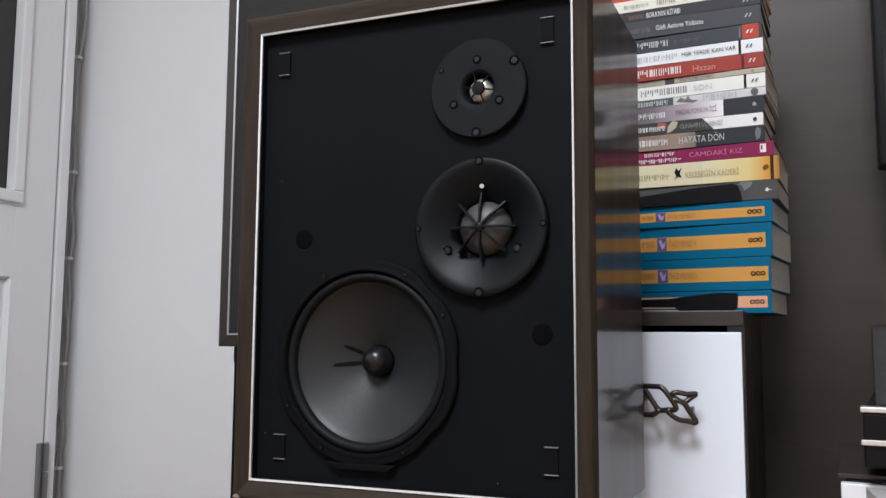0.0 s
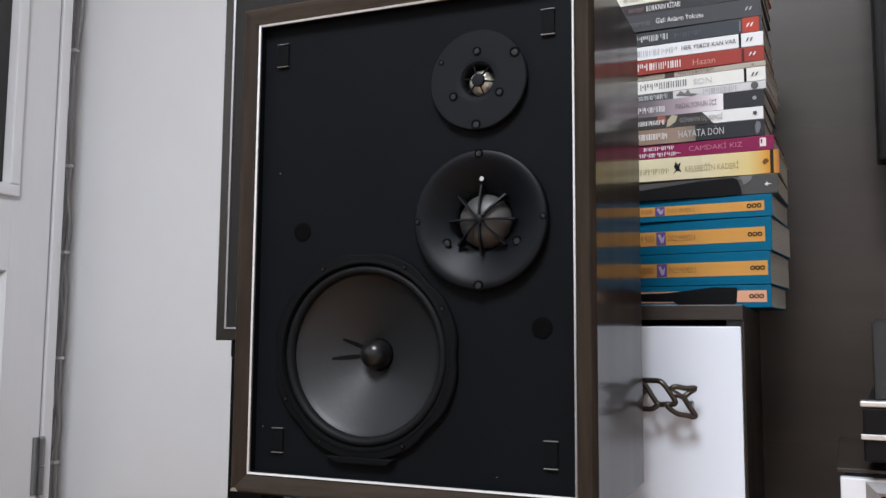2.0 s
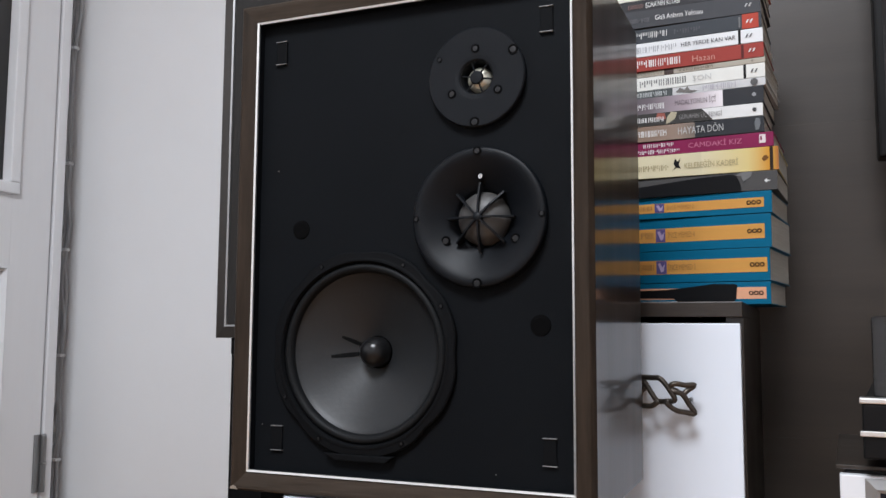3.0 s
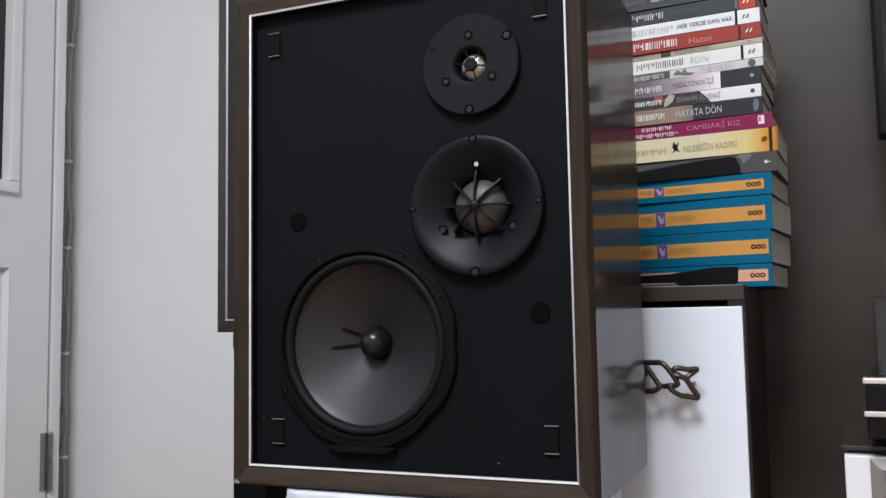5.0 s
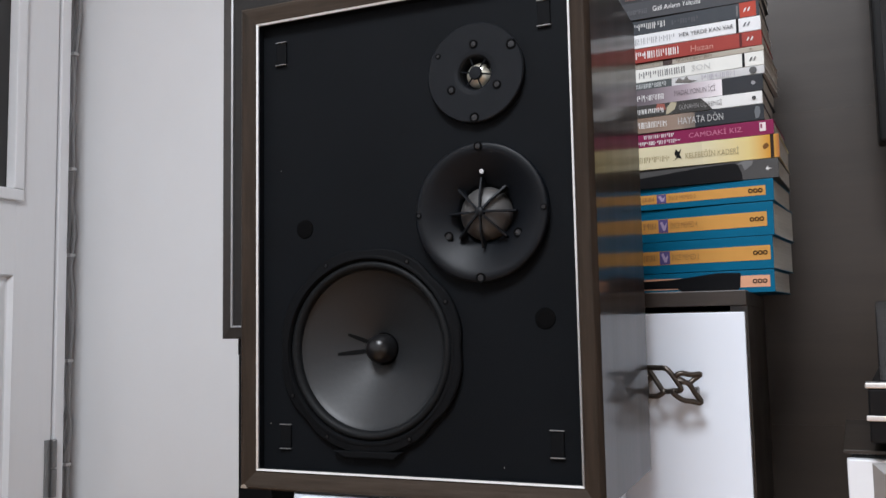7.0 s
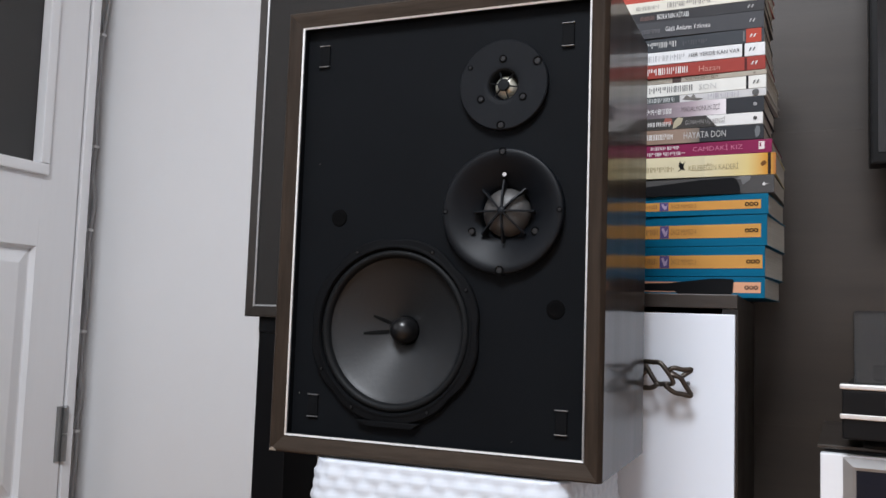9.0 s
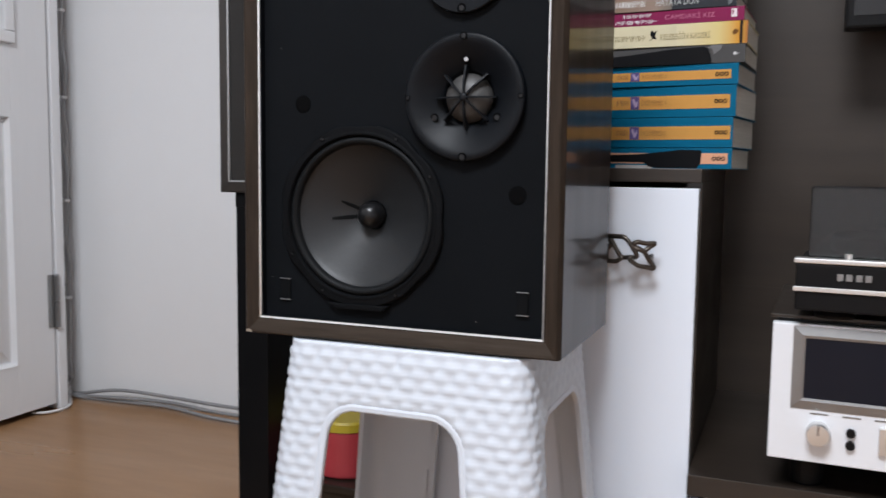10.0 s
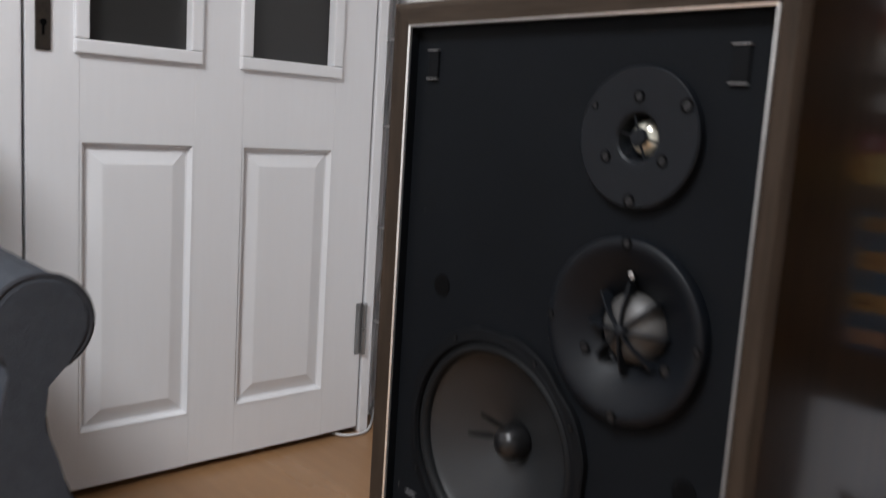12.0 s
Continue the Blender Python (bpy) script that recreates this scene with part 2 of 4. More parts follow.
def thing(name, label, category, at=(0, 0, 0), group="", kind=""):
    ob = new(name)
    ob.location = at
    ob.empty_display_size = 0.05
    return tagged(ob, label, category, group, kind)


def structure(name, bm, mat, label="", smooth=False):
    return tagged(part(name, bm, mat, None, label, smooth), kind="structure")


# ---- the room ----
WX, NY, EX, SY, TOP = -1.800, 1.729, 2.4, -2.6, 2.6
structure("floor", box(-3.2, EX + 0.1, SY - 0.1, NY + 0.1, -0.06, 0.0), FLOOR, "warm brown laminate floor")
structure("ceiling", box(-3.2, EX + 0.1, SY - 0.1, NY + 0.1, TOP, TOP + 0.08), CEILING, "plain white ceiling")
structure("wall_north", box(-3.2, EX + 0.1, NY, NY + 0.1, 0, TOP), WALL, "white painted wall")
structure("wall_south", box(-3.2, EX + 0.1, SY - 0.1, SY, 0, TOP), WALL, "white painted wall")
structure("wall_east", box(EX, EX + 0.1, SY, NY, 0, TOP), WALL, "white painted wall")
DY0, DY1, DZ1 = 0.747, 1.598, 2.045
bm = box(WX - 0.12, WX, SY, DY0, 0, TOP)
box(WX - 0.12, WX, DY1, NY, 0, TOP, bm=bm)
box(WX - 0.12, WX, DY0, DY1, DZ1, TOP, bm=bm)
structure("wall_west", bm, WALL, "white painted wall with a door opening")
structure("wall_hall", box(-3.2, -3.1, SY, NY, 0, TOP), WALL, "wall of the unlit hall")

# ---- door ----
door = tagged(thing("door_1", "white panelled interior door with two frosted panes, closed", "door", (-1.69, 1.18, 0)), kind="structure")


def door_part(name, bm, mat, label="", parent=None, smooth=False):
    bmesh.ops.translate(bm, verts=bm.verts, vec=(1.69, -1.18, 0))
    return part(name, bm, mat, parent or door, label, smooth)


XF, XB = -1.700, -1.740
YS = [0.757, 0.859, 1.105, 1.222, 1.472, 1.587]
ZS = [0.018, 0.139, 0.757, 0.942, 1.86, 2.03]
for a, b in ((0, 1), (2, 3), (4, 5)):
    door_part("stile", box(XB, XF, YS[a], YS[b], ZS[0], ZS[5], 0.0015), DOOR_WHITE)
for a, b in ((0, 1), (2, 3), (4, 5)):
    for y0, y1 in ((YS[1], YS[2]), (YS[3], YS[4])):
        door_part("rail", box(XB, XF - 0.0003, y0, y1, ZS[a], ZS[b]), DOOR_WHITE)


def ring_steps(y0, y1, z0, z1, steps):
    """A stepped rectangular relief: (inset, x) from the rim to the field."""
    bm = bmesh.new()
    rows = []
    for d, x in steps:
        rows.append([bm.verts.new(p) for p in ((x, y0 + d, z0 + d), (x, y1 - d, z0 + d), (x, y1 - d, z1 - d), (x, y0 + d, z1 - d))])
    for a, b in zip(rows, rows[1:]):
        for k in range(4):
            bm.faces.new((a[k], a[(k + 1) % 4], b[(k + 1) % 4], b[k]))
    bm.faces.new(rows[-1])
    return bm


for y0, y1 in ((YS[1], YS[2]), (YS[3], YS[4])):
    door_part("panel", ring_steps(y0, y1, ZS[1], ZS[2], [(0, XF + 0.0008), (0.004, XF + 0.0008), (0.010, XF - 0.013), (0.014, XF - 0.014), (0.046, XF - 0.003), (0.049, XF - 0.0025)]), DOOR_WHITE)
    pane = door_part("pane", box(-1.726, -1.720, y0 - 0.001, y1 + 0.001, ZS[3], ZS[4]), PANE, "dark frosted glass pane")
    for y2, y3, z2, z3 in ((y0 - 0.012, y1 + 0.012, ZS[3] - 0.014, ZS[3] + 0.014), (y0 - 0.012, y1 + 0.012, ZS[4] - 0.014, ZS[4] + 0.014),
                           (y0 - 0.012, y0 + 0.016, ZS[3] + 0.0142, ZS[4] - 0.0142), (y1 - 0.016, y1 + 0.012, ZS[3] + 0.0142, ZS[4] - 0.0142)):
        door_part("glazing_bead", box(-1.719, XF + 0.011, y2, y3, z2, z3, 0.004), DOOR_WHITE)
# casing and stop
for y0, y1 in ((DY1 - 0.003, 1.624), (0.672, DY0 + 0.003)):
    door_part("casing", box(WX + 0.0005, -1.697, y0, y1, 0, 2.04, 0.004), DOOR_WHITE)
door_part("casing", box(WX + 0.0005, -1.697, 0.672, 1.624, 2.0405, 2.10, 0.004), DOOR_WHITE)
bm = lathe([(0, 0), (0.0065, 0.0), (0.0065, 0.066)], (-1.692, 1.591, 0.220), 16, "z")
for z in (0.290,):
    me = lathe([(0.0065, 0), (0.0065, 0.064), (0.004, 0.068), (0, 0.069)], (-1.692, 1.591, z), 16, "z")
    tmp = bpy.data.meshes.new("join")
    me.to_mesh(tmp)
    me.free()
    bm.from_mesh(tmp)
box(-1.6998, -1.697, 1.568, 1.587, 0.220, 0.357, bm=bm)
door_part("hinge", bm, HINGE_M, "grey steel hinge", smooth=False)
plate = door_part("lock_plate", box(XF, XF + 0.005, 0.774, 0.803, 0.927, 1.157, 0.002), BRONZE, "dark bronze lock plate")
bm = lathe([(0, 0.0065), (0.0065, 0.0065), (0.0065, 0.0045)], (XF, 0.7885, 0.979), 20, "x")
box(XF + 0.0045, XF + 0.0064, 0.786, 0.791, 0.955, 0.977, bm=bm)
door_part("keyhole", bm, HOLE, "black keyhole", plate)

# ---- cables in the corner ----
run = thing("cable_run", "grey cables tied together along the wall corner and floor", "cable", (-1.778, 1.709, 0))
TIES = [0.05, 0.277, 0.543, 0.819, 1.049, 1.364, 1.70, 2.05]
rng = random.Random(4)
for k in range(3):
    pts = []
    for i, z in enumerate(TIES):
        pts.append((0.007 * (k - 1), -0.004 * (k % 2), z))
        if i < len(TIES) - 1:
            for f in (0.3, 0.65):
                pts.append((0.007 * (k - 1) + rng.uniform(-0.006, 0.012), rng.uniform(-0.006, 0.004), z + f * (TIES[i + 1] - z)))
    pts.append((0, 0, 2.4))
    part("cable", tube(smooth_path(pts, 6), 0.0050, 8), CABLE, run, smooth=True)
for z in TIES[1:-1]:
    part("cable_tie", box(-0.015, 0.015, -0.012, 0.006, z - 0.004, z + 0.004, 0.002), TIE, run, "white cable clip")
for k in range(3):
    pts = [(0.005 * (k - 1), -0.003, 0.05), (0.02, -0.008 - 0.006 * k, 0.012)]
    for i in range(1, 9):
        pts.append((0.02 + 0.16 * i, -0.010 - 0.008 * k + rng.uniform(-0.012, 0.006) * (k + 0.4), 0.008 + 0.012 * (2 - k) + rng.uniform(0, 0.006)))
    part("cable", tube(smooth_path(pts, 6), 0.0045, 8), CABLE_FLOOR, run, smooth=True)
part("cable", tube(smooth_path([(0.012, -0.012, 0.03), (0.03, -0.03, 0.008), (0.085, -0.085, 0.006), (0.1, -0.125, 0.006), (0.09, -0.165, 0.006), (0.06, -0.185, 0.006)], 8), 0.0035, 8), TIE, run, "white cable end curling on the floor", True)

# ---- loudspeaker with three bare drivers ----
X0, X1, Z0, Z1, YF, YBK = -0.487, -0.1375, 0.4625, 0.9295, 0.687, 0.902
XS, XFR = -0.1385, -0.1410  # the right-hand side, and the narrower front frame in front of it
speaker = thing("loudspeaker", "walnut three-way loudspeaker without its grille, on a white plastic stool", "loudspeaker", ((X0 + X1) / 2, YBK, Z0))
SO = Vector(speaker.location)


def sp(name, bm, mat, label="", parent=None, smooth=False):
    bmesh.ops.translate(bm, verts=bm.verts, vec=-SO)
    return part(name, bm, mat, parent or speaker, label, smooth)


T = 0.017
YW = YF + 0.004
sp("side_panel", box(X0, X0 + T, YW - 0.001, YBK, Z0, Z1, 0.001), WALNUT)
sp("side_panel", box(X1 - T, XS, YW - 0.001, YBK, Z0, Z1, 0.001), WALNUT, "glossy walnut side panel")
sp("top_panel", box(X0 + T, X1 - T, YW - 0.001, YBK, Z1 - T, Z1 - 0.0003), WALNUT)
sp("bottom_panel", box(X0 + T, X1 - T, YW - 0.001, YBK, Z0 + 0.0003, Z0 + T), WALNUT)
sp("back_panel", box(X0 + T, X1 - T, YBK - 0.012, YBK - 0.001, Z0 + T, Z1 - T), BAFFLE)
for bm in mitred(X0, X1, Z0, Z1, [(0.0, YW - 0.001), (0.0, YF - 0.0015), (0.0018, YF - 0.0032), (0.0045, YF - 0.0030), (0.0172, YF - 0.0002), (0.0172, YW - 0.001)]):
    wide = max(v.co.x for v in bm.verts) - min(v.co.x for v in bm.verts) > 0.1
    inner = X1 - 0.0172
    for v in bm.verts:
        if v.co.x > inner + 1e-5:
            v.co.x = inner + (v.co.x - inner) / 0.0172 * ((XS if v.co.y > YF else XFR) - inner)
    sp("wood_frame", bm, WALNUT_LEVEL_LIT if wide else WALNUT_FRONT, "bevelled walnut front frame")
for bm in mitred(X0 + 0.0173, X1 - 0.0173, Z0 + 0.0173, Z1 - 0.0173, [(0, YW + 0.002), (0, YF - 0.0016), (0.0018, YF - 0.0010), (0.0018, YW + 0.002)]):
    sp("trim", bm, SILVER, "thin aluminium trim line")
IX0, IX1, IZ0, IZ1 = X0 + 0.0192, X1 - 0.0192, Z0 + 0.0192, Z1 - 0.0192
YB = YF + 0.009
for bm in mitred(IX0 - 0.003, IX1 + 0.003, IZ0 - 0.003, IZ1 + 0.003, [(0, YW + 0.0015), (0.003, YF + 0.001), (0.003, YB + 0.002), (0, YB + 0.002)]):
    sp("rebate", bm, BAFFLE)
bm = bmesh.new()
edges = []
loops = [[(IX0 - 0.002, IZ0 - 0.002), (IX1 + 0.002, IZ0 - 0.002), (IX1 + 0.002, IZ1 + 0.002), (IX0 - 0.002, IZ1 + 0.002)]]
for cx, cz, rr in ((-0.2424, 0.8345, 0.040), (-0.2398, 0.7101, 0.055), (-0.3530, 0.5917, 0.086)):
    loops.append([(cx + rr * math.cos(2 * math.pi * i / 48), cz + rr * math.sin(2 * math.pi * i / 48)) for i in range(48)])
for lp in loops:
    vs = [bm.verts.new((x, YB, z)) for x, z in lp]
    edges += [bm.edges.new((vs[i], vs[(i + 1) % len(vs)])) for i in range(len(vs))]
bmesh.ops.triangle_fill(bm, use_beauty=True, use_dissolve=False, edges=edges)
ext = bmesh.ops.extrude_face_region(bm, geom=bm.faces[:])
bmesh.ops.translate(bm, verts=[v for v in ext["geom"] if isinstance(v, bmesh.types.BMVert)], vec=(0, 0.012, 0))
baffle = sp("baffle", bm, BAFFLE, "matt black front baffle")


def screw(x, z, y, parent, r=0.0045, mat=None, slot=True):
    """A countersunk screw in its recess."""
    s = sp("screw_recess", lathe([(r, -0.0001), (r * 0.97, -0.0007), (r * 0.66, -0.0006), (r * 0.6, 0.0002)], (x, y, z), 20), HOLE, "", parent)
    head = lathe([(r * 0.62, -0.0004), (r * 0.58, -0.0008), (0, -0.0009)], (x, y, z), 20)
    sp("screw_head", head, mat or SCREW, "", parent)
    return s


# tweeter
TX, TZ = -0.2424, 0.8345
tweeter = sp("tweeter", lathe([(0.0450, YB - 0.0), (0.0450, YB - 0.0062), (0.0440, YB - 0.0072), (0.020, YB - 0.0066), (0.0165, YB - 0.0062), (0.0150, YB - 0.0050), (0.0142, YB + 0.002), (0.0125, YB + 0.008), (0, YB + 0.009)],
                              (TX, 0, TZ), 72), FLANGE, "black tweeter flange", smooth=False)
sp("dome", lathe([(0.0118, YB + 0.007), (0.0112, YB + 0.0035), (0.0085, YB + 0.0005), (0.005, YB - 0.0012), (0, YB - 0.0018)], (TX, 0, TZ), 36), DOME_GOLD, "shiny gold tweeter dome", tweeter, True)
plug = sp("phase_plug", lathe([(0.0055, YB - 0.0022), (0.0062, YB - 0.0044), (0.0054, YB - 0.0058), (0, YB - 0.0062)], (TX, 0, TZ), 28), FLANGE, "black phase plug on six spokes", tweeter)
for k in range(6):
    a = math.radians(90 + 60 * k + 20)
    c, s = math.cos(a), math.sin(a)
    sp("spoke", tube([(TX + 0.005 * c, YB - 0.0038, TZ + 0.005 * s), (TX + 0.0145 * c, YB - 0.0030, TZ + 0.0145 * s)], 0.00075, 6), FLANGE, "", tweeter)
YT = YB - 0.0068
for x, z, r in ((TX - 0.0005, TZ + 0.0255, 0.0040), (TX - 0.0225, TZ - 0.0135, 0.0040), (TX + 0.0205, TZ - 0.0135, 0.0040),
                (TX + 0.0345, TZ + 0.0205, 0.0048), (TX - 0.001, TZ - 0.0405, 0.0046), (TX - 0.0345, TZ + 0.0190, 0.0026)):
    screw(x, z, YT, tweeter, r)

# midrange with a shallow horn
MX, MZ = -0.2398, 0.7101
R = 0.0610
prof = [(R, YB), (R, YB - 0.0085), (R - 0.0015, YB - 0.0098), (R - 0.006, YB - 0.0094)]
for k in range(1, 13):
    f = k / 12
    prof.append((R - 0.006 - f * 0.0295, YB - 0.0094 + 0.0165 * f ** 1.25))
prof += [(0.0250, YB + 0.010), (0.0238, YB + 0.012), (0, YB + 0.012)]
mid = sp("midrange", lathe(prof, (MX, 0, MZ), 96), HORN, "black midrange driver with a shallow horn", smooth=False)
for p in mid.data.polygons:
    p.use_smooth = True
sp("dome", lathe([(0.0242 * math.cos(math.radians(9 * k)), YB + 0.0105 - 0.0172 * math.sin(math.radians(9 * k))) for k in range(10)] + [(0, YB - 0.0068)], (MX, 0, MZ), 48), DOME, "grey cloth midrange dome", mid, True)
for k in range(8):
    a = math.radians(90 + 45 * k)
    c, s = math.cos(a), math.sin(a)
    bm = bmesh.new()
    w = 0.0008
    quad = [(0.002, YB - 0.0105), (0.016, YB - 0.0088), (0.0310, YB - 0.0030), (0.0310, YB + 0.0060), (0.0250, YB + 0.0060), (0.0215, YB - 0.0010), (0.0130, YB - 0.0058), (0.002, YB - 0.0078)]
    vs = [[bm.verts.new((MX + r * c - e * w * s, y, MZ + r * s + e * w * c)) for r, y in quad] for e in (-1, 1)]
    bm.faces.new(vs[0])
    bm.faces.new(vs[1][::-1])
    for i in range(len(quad)):
        j = (i + 1) % len(quad)
        bm.faces.new((vs[0][i], vs[0][j], vs[1][j], vs[1][i]))
    sp("fin", bm, FLANGE, "", mid)
sp("hub", lathe([(0.0045, YB - 0.006), (0.0042, YB - 0.0100), (0.0030, YB - 0.0112), (0, YB - 0.0114)], (MX, 0, MZ), 20), FLANGE, "", mid, True)
for a, r, q, m in ((90, 0.0365, 0.0036, STEEL), (211, 0.0375, 0.0044, SCREW), (329, 0.0375, 0.0044, SCREW)):
    x, z = MX + r * math.cos(math.radians(a)), MZ + r * math.sin(math.radians(a))
    screw(x, z, YB - 0.0094 + 0.0165 * ((R - 0.006 - r) / 0.0295) ** 1.25 - 0.0012, mid, q, m)
for a, q in ((90, 0.0040), (180, 0.0028), (270, 0.0046), (0, 0.0028)):
    screw(MX + 0.0575 * math.cos(math.radians(a)), MZ + 0.0575 * math.sin(math.radians(a)), YB - 0.0098, mid, q)

# woofer: an eight-lobed basket rim, roll surround and paper cone
BX, BZ = -0.3530, 0.5917
bm = bmesh.new()
seg, rings = 128, []
for r, y, lobe in ((0.0925, YB, 1), (0.0925, YB - 0.0050, 1), (0.0912, YB - 0.0062, 1), (0.0865, YB - 0.0066, 0.4), (0.0852, YB - 0.0072, 0), (0.0835, YB - 0.0072, 0), (0.0822, YB - 0.0045, 0), (0.0815, YB + 0.003, 0)):
    ring = []
    for i in range(seg):
        a = 2 * math.pi * i / seg
        k = r * (1 - 0.028 * lobe * (0.5 + 0.5 * math.cos(8 * a)) ** 3 + 0.012 * lobe)
        ring.append(bm.verts.new((BX + k * math.cos(a), y, BZ + k * math.sin(a))))
    rings.append(ring)
for a, b in zip(rings, rings[1:]):
    for i in range(seg):
        j = (i + 1) % seg
        bm.faces.new((a[i], a[j], b[j], b[i]))
woofer = sp("woofer", bm, GASKET, "black rubber-rimmed woofer basket")
prof = []
for k in range(13):
    a = math.pi * k / 12
    prof.append((0.0778 + 0.0048 * math.cos(a), YB + 0.0015 - 0.0068 * math.sin(a)))
sp("surround", lathe(prof, (BX, 0, BZ), 96), SURROUND, "rolled foam surround", woofer, True)
prof = [(0.0735, YB + 0.0008), (0.0722, YB + 0.0022)]
for k in range(1, 15):
    f = k / 14
    prof.append((0.0722 - f * 0.057, YB + 0.0022 + 0.0265 * f ** 0.92))
sp("cone", lathe(prof, (BX, 0, BZ), 96), CONE, "dark grey pressed paper cone", woofer, True)
sp("dust_cap", lathe([(0.0142, YB + 0.0290), (0.0141, YB + 0.0225), (0.0128, YB + 0.0165), (0.0100, YB + 0.0120), (0.0057, YB + 0.0092), (0, YB + 0.0082)], (BX, 0, BZ), 48), CAP, "shiny black dust cap", woofer, True)
# two thin dark strips laid on the cone, left of the dust cap
for a0, r0, r1, w0 in ((186.0, 0.0150, 0.043, 0.0022), (157.0, 0.0150, 0.036, 0.0020)):
    bm = bmesh.new()
    rows = []
    for k in range(9):
        rr = r0 + (r1 - r0) * k / 8
        w = w0 * (1 - 0.45 * (k / 8) ** 3) * (0.75 + 0.25 * min(1.0, k / 3))
        f = (0.0722 - rr) / 0.057
        y = YB + 0.0022 + 0.0265 * max(f, 0.0) ** 0.92 - 0.0005
        c, s = math.cos(math.radians(a0)), math.sin(math.radians(a0))
        rows.append([bm.verts.new((BX + rr * c - e * w * s, y, BZ + rr * s + e * w * c)) for e in (-1, 1)])
    for p, q in zip(rows, rows[1:]):
        bm.faces.new((p[0], p[1], q[1], q[0]))
    sp("streak", bm, STREAK, "dark streak on the cone", woofer)
for a in (62, 118, 242, 298, 28, 208):
    x, z = BX + 0.0888 * math.cos(math.radians(a)), BZ + 0.0888 * math.sin(math.radians(a))
    screw(x, z, YB - 0.0066, woofer, 0.0023)
sp("port_lip", prism([(BX - 0.036, BZ - 0.0905), (BX + 0.034, BZ - 0.0905), (BX + 0.026, BZ - 0.0965), (BX - 0.024, BZ - 0.0965)], YB - 0.0075, YB + 0.001, 0.0012), GASKET, "", woofer)
# worn corner of the front frame
bm = prism([(X0 + 0.0012, Z0 + 0.0010), (X0 + 0.0085, Z0 + 0.0008), (X0 + 0.0068, Z0 + 0.0034), (X0 + 0.0042, Z0 + 0.0042), (X0 + 0.0018, Z0 + 0.0030)], YF - 0.0040, YF - 0.0022)
sp("chip", bm, material("bare_wood", (0.23, 0.19, 0.15), 0.8, scale=200), "chipped corner showing bare wood")
# specks of dust
for x, z, q in ((-0.2260, 0.4915, 0.0004), (-0.4600, 0.5230, 0.0004), (-0.4480, 0.7650, 0.0003)):
    sp("dust_speck", box(x - q, x + q, YB - 0.0005, YB + 0.0002, z - q, z + q, 0.0002, 1), PAPER)
# grille clips and bungs
for x, z in ((-0.4466, 0.8815), (-0.1795, 0.8800), (-0.4426, 0.5113), (-0.1787, 0.5128)):
    clip = sp("grille_clip", box(x - 0.0058, x + 0.0058, YB - 0.0022, YB + 0.001, z - 0.0105, z + 0.0105, 0.001), GASKET, "black grille clip with two wire staples", smooth=False)
    for s in (-1, 1):
        sp("staple", box(x - 0.0062, x + 0.0062, YB - 0.0032, YB - 0.0002, z + s * 0.0112 - 0.0004, z + s * 0.0112 + 0.0004, 0.0002, 1), HINGE_M, "", clip)
for x, z in ((-0.4214, 0.7068), (-0.1864, 0.6169)):
    sp("bung", lathe([(0.0092, YB + 0.0005), (0.0088, YB - 0.0008), (0.0060, YB - 0.0012), (0, YB - 0.0010)], (x, 0, z), 32), HOLE, "black foam bung")

# ---- second, larger loudspeaker behind, with its grille on ----
A0, A1, B0, B1, F2, K2 = -0.782, -0.412, 0.600, 1.166, 1.045, 1.255
sp2 = thing("loudspeaker", "larger dark loudspeaker with black grille, on a black stand", "loudspeaker", ((A0 + A1) / 2, K2, B0))
S2 = Vector(sp2.location)
for name, bm, mat in [("cabinet", box(A0, A1, F2 + 0.005, K2, B0, B1, 0.002), FRAME_DARK)] + [("wood_frame", b, FRAME_DARK) for b in mitred(A0, A1, B0, B1, [(0, F2 + 0.0048), (0, F2 + 0.001), (0.002, F2), (0.0165, F2 - 0.0015), (0.0165, F2 + 0.0048)])] + \
        [("trim", b, HINGE_M) for b in mitred(A0 + 0.0166, A1 - 0.0166, B0 + 0.0166, B1 - 0.0166, [(0, F2 + 0.0045), (0, F2 - 0.0025), (0.0026, F2 - 0.0015), (0.0026, F2 + 0.0045)])] + \
        [("grille", box(A0 + 0.0192, A1 - 0.0192, F2 + 0.001, F2 + 0.0046, B0 + 0.0192, B1 - 0.0192), GRILLE)]:
    bmesh.ops.translate(bm, verts=bm.verts, vec=-S2)
    part(name, bm, mat, sp2)
stand = thing("speaker_stand", "black lacquered stand with slab legs under a loudspeaker", "stand", (-0.62, 1.15, 0))
for name, x0, x1, y0, y1, z0, z1 in (("slab_leg", -0.760, -0.703, 1.055, 1.245, 0.012, 0.576), ("slab_leg", -0.49, -0.43, 1.055, 1.245, 0.012, 0.576), ("top_board", -0.760, -0.425, 1.053, 1.25, 0.576, 0.600), ("foot", -0.762, -0.701, 1.05, 1.25, 0.0, 0.012), ("foot", -0.493, -0.427, 1.05, 1.25, 0.0, 0.012)):
    part(name, box(x0 + 0.62, x1 + 0.62, y0 - 1.15, y1 - 1.15, z0, z1, 0.0015), BLACK, stand)
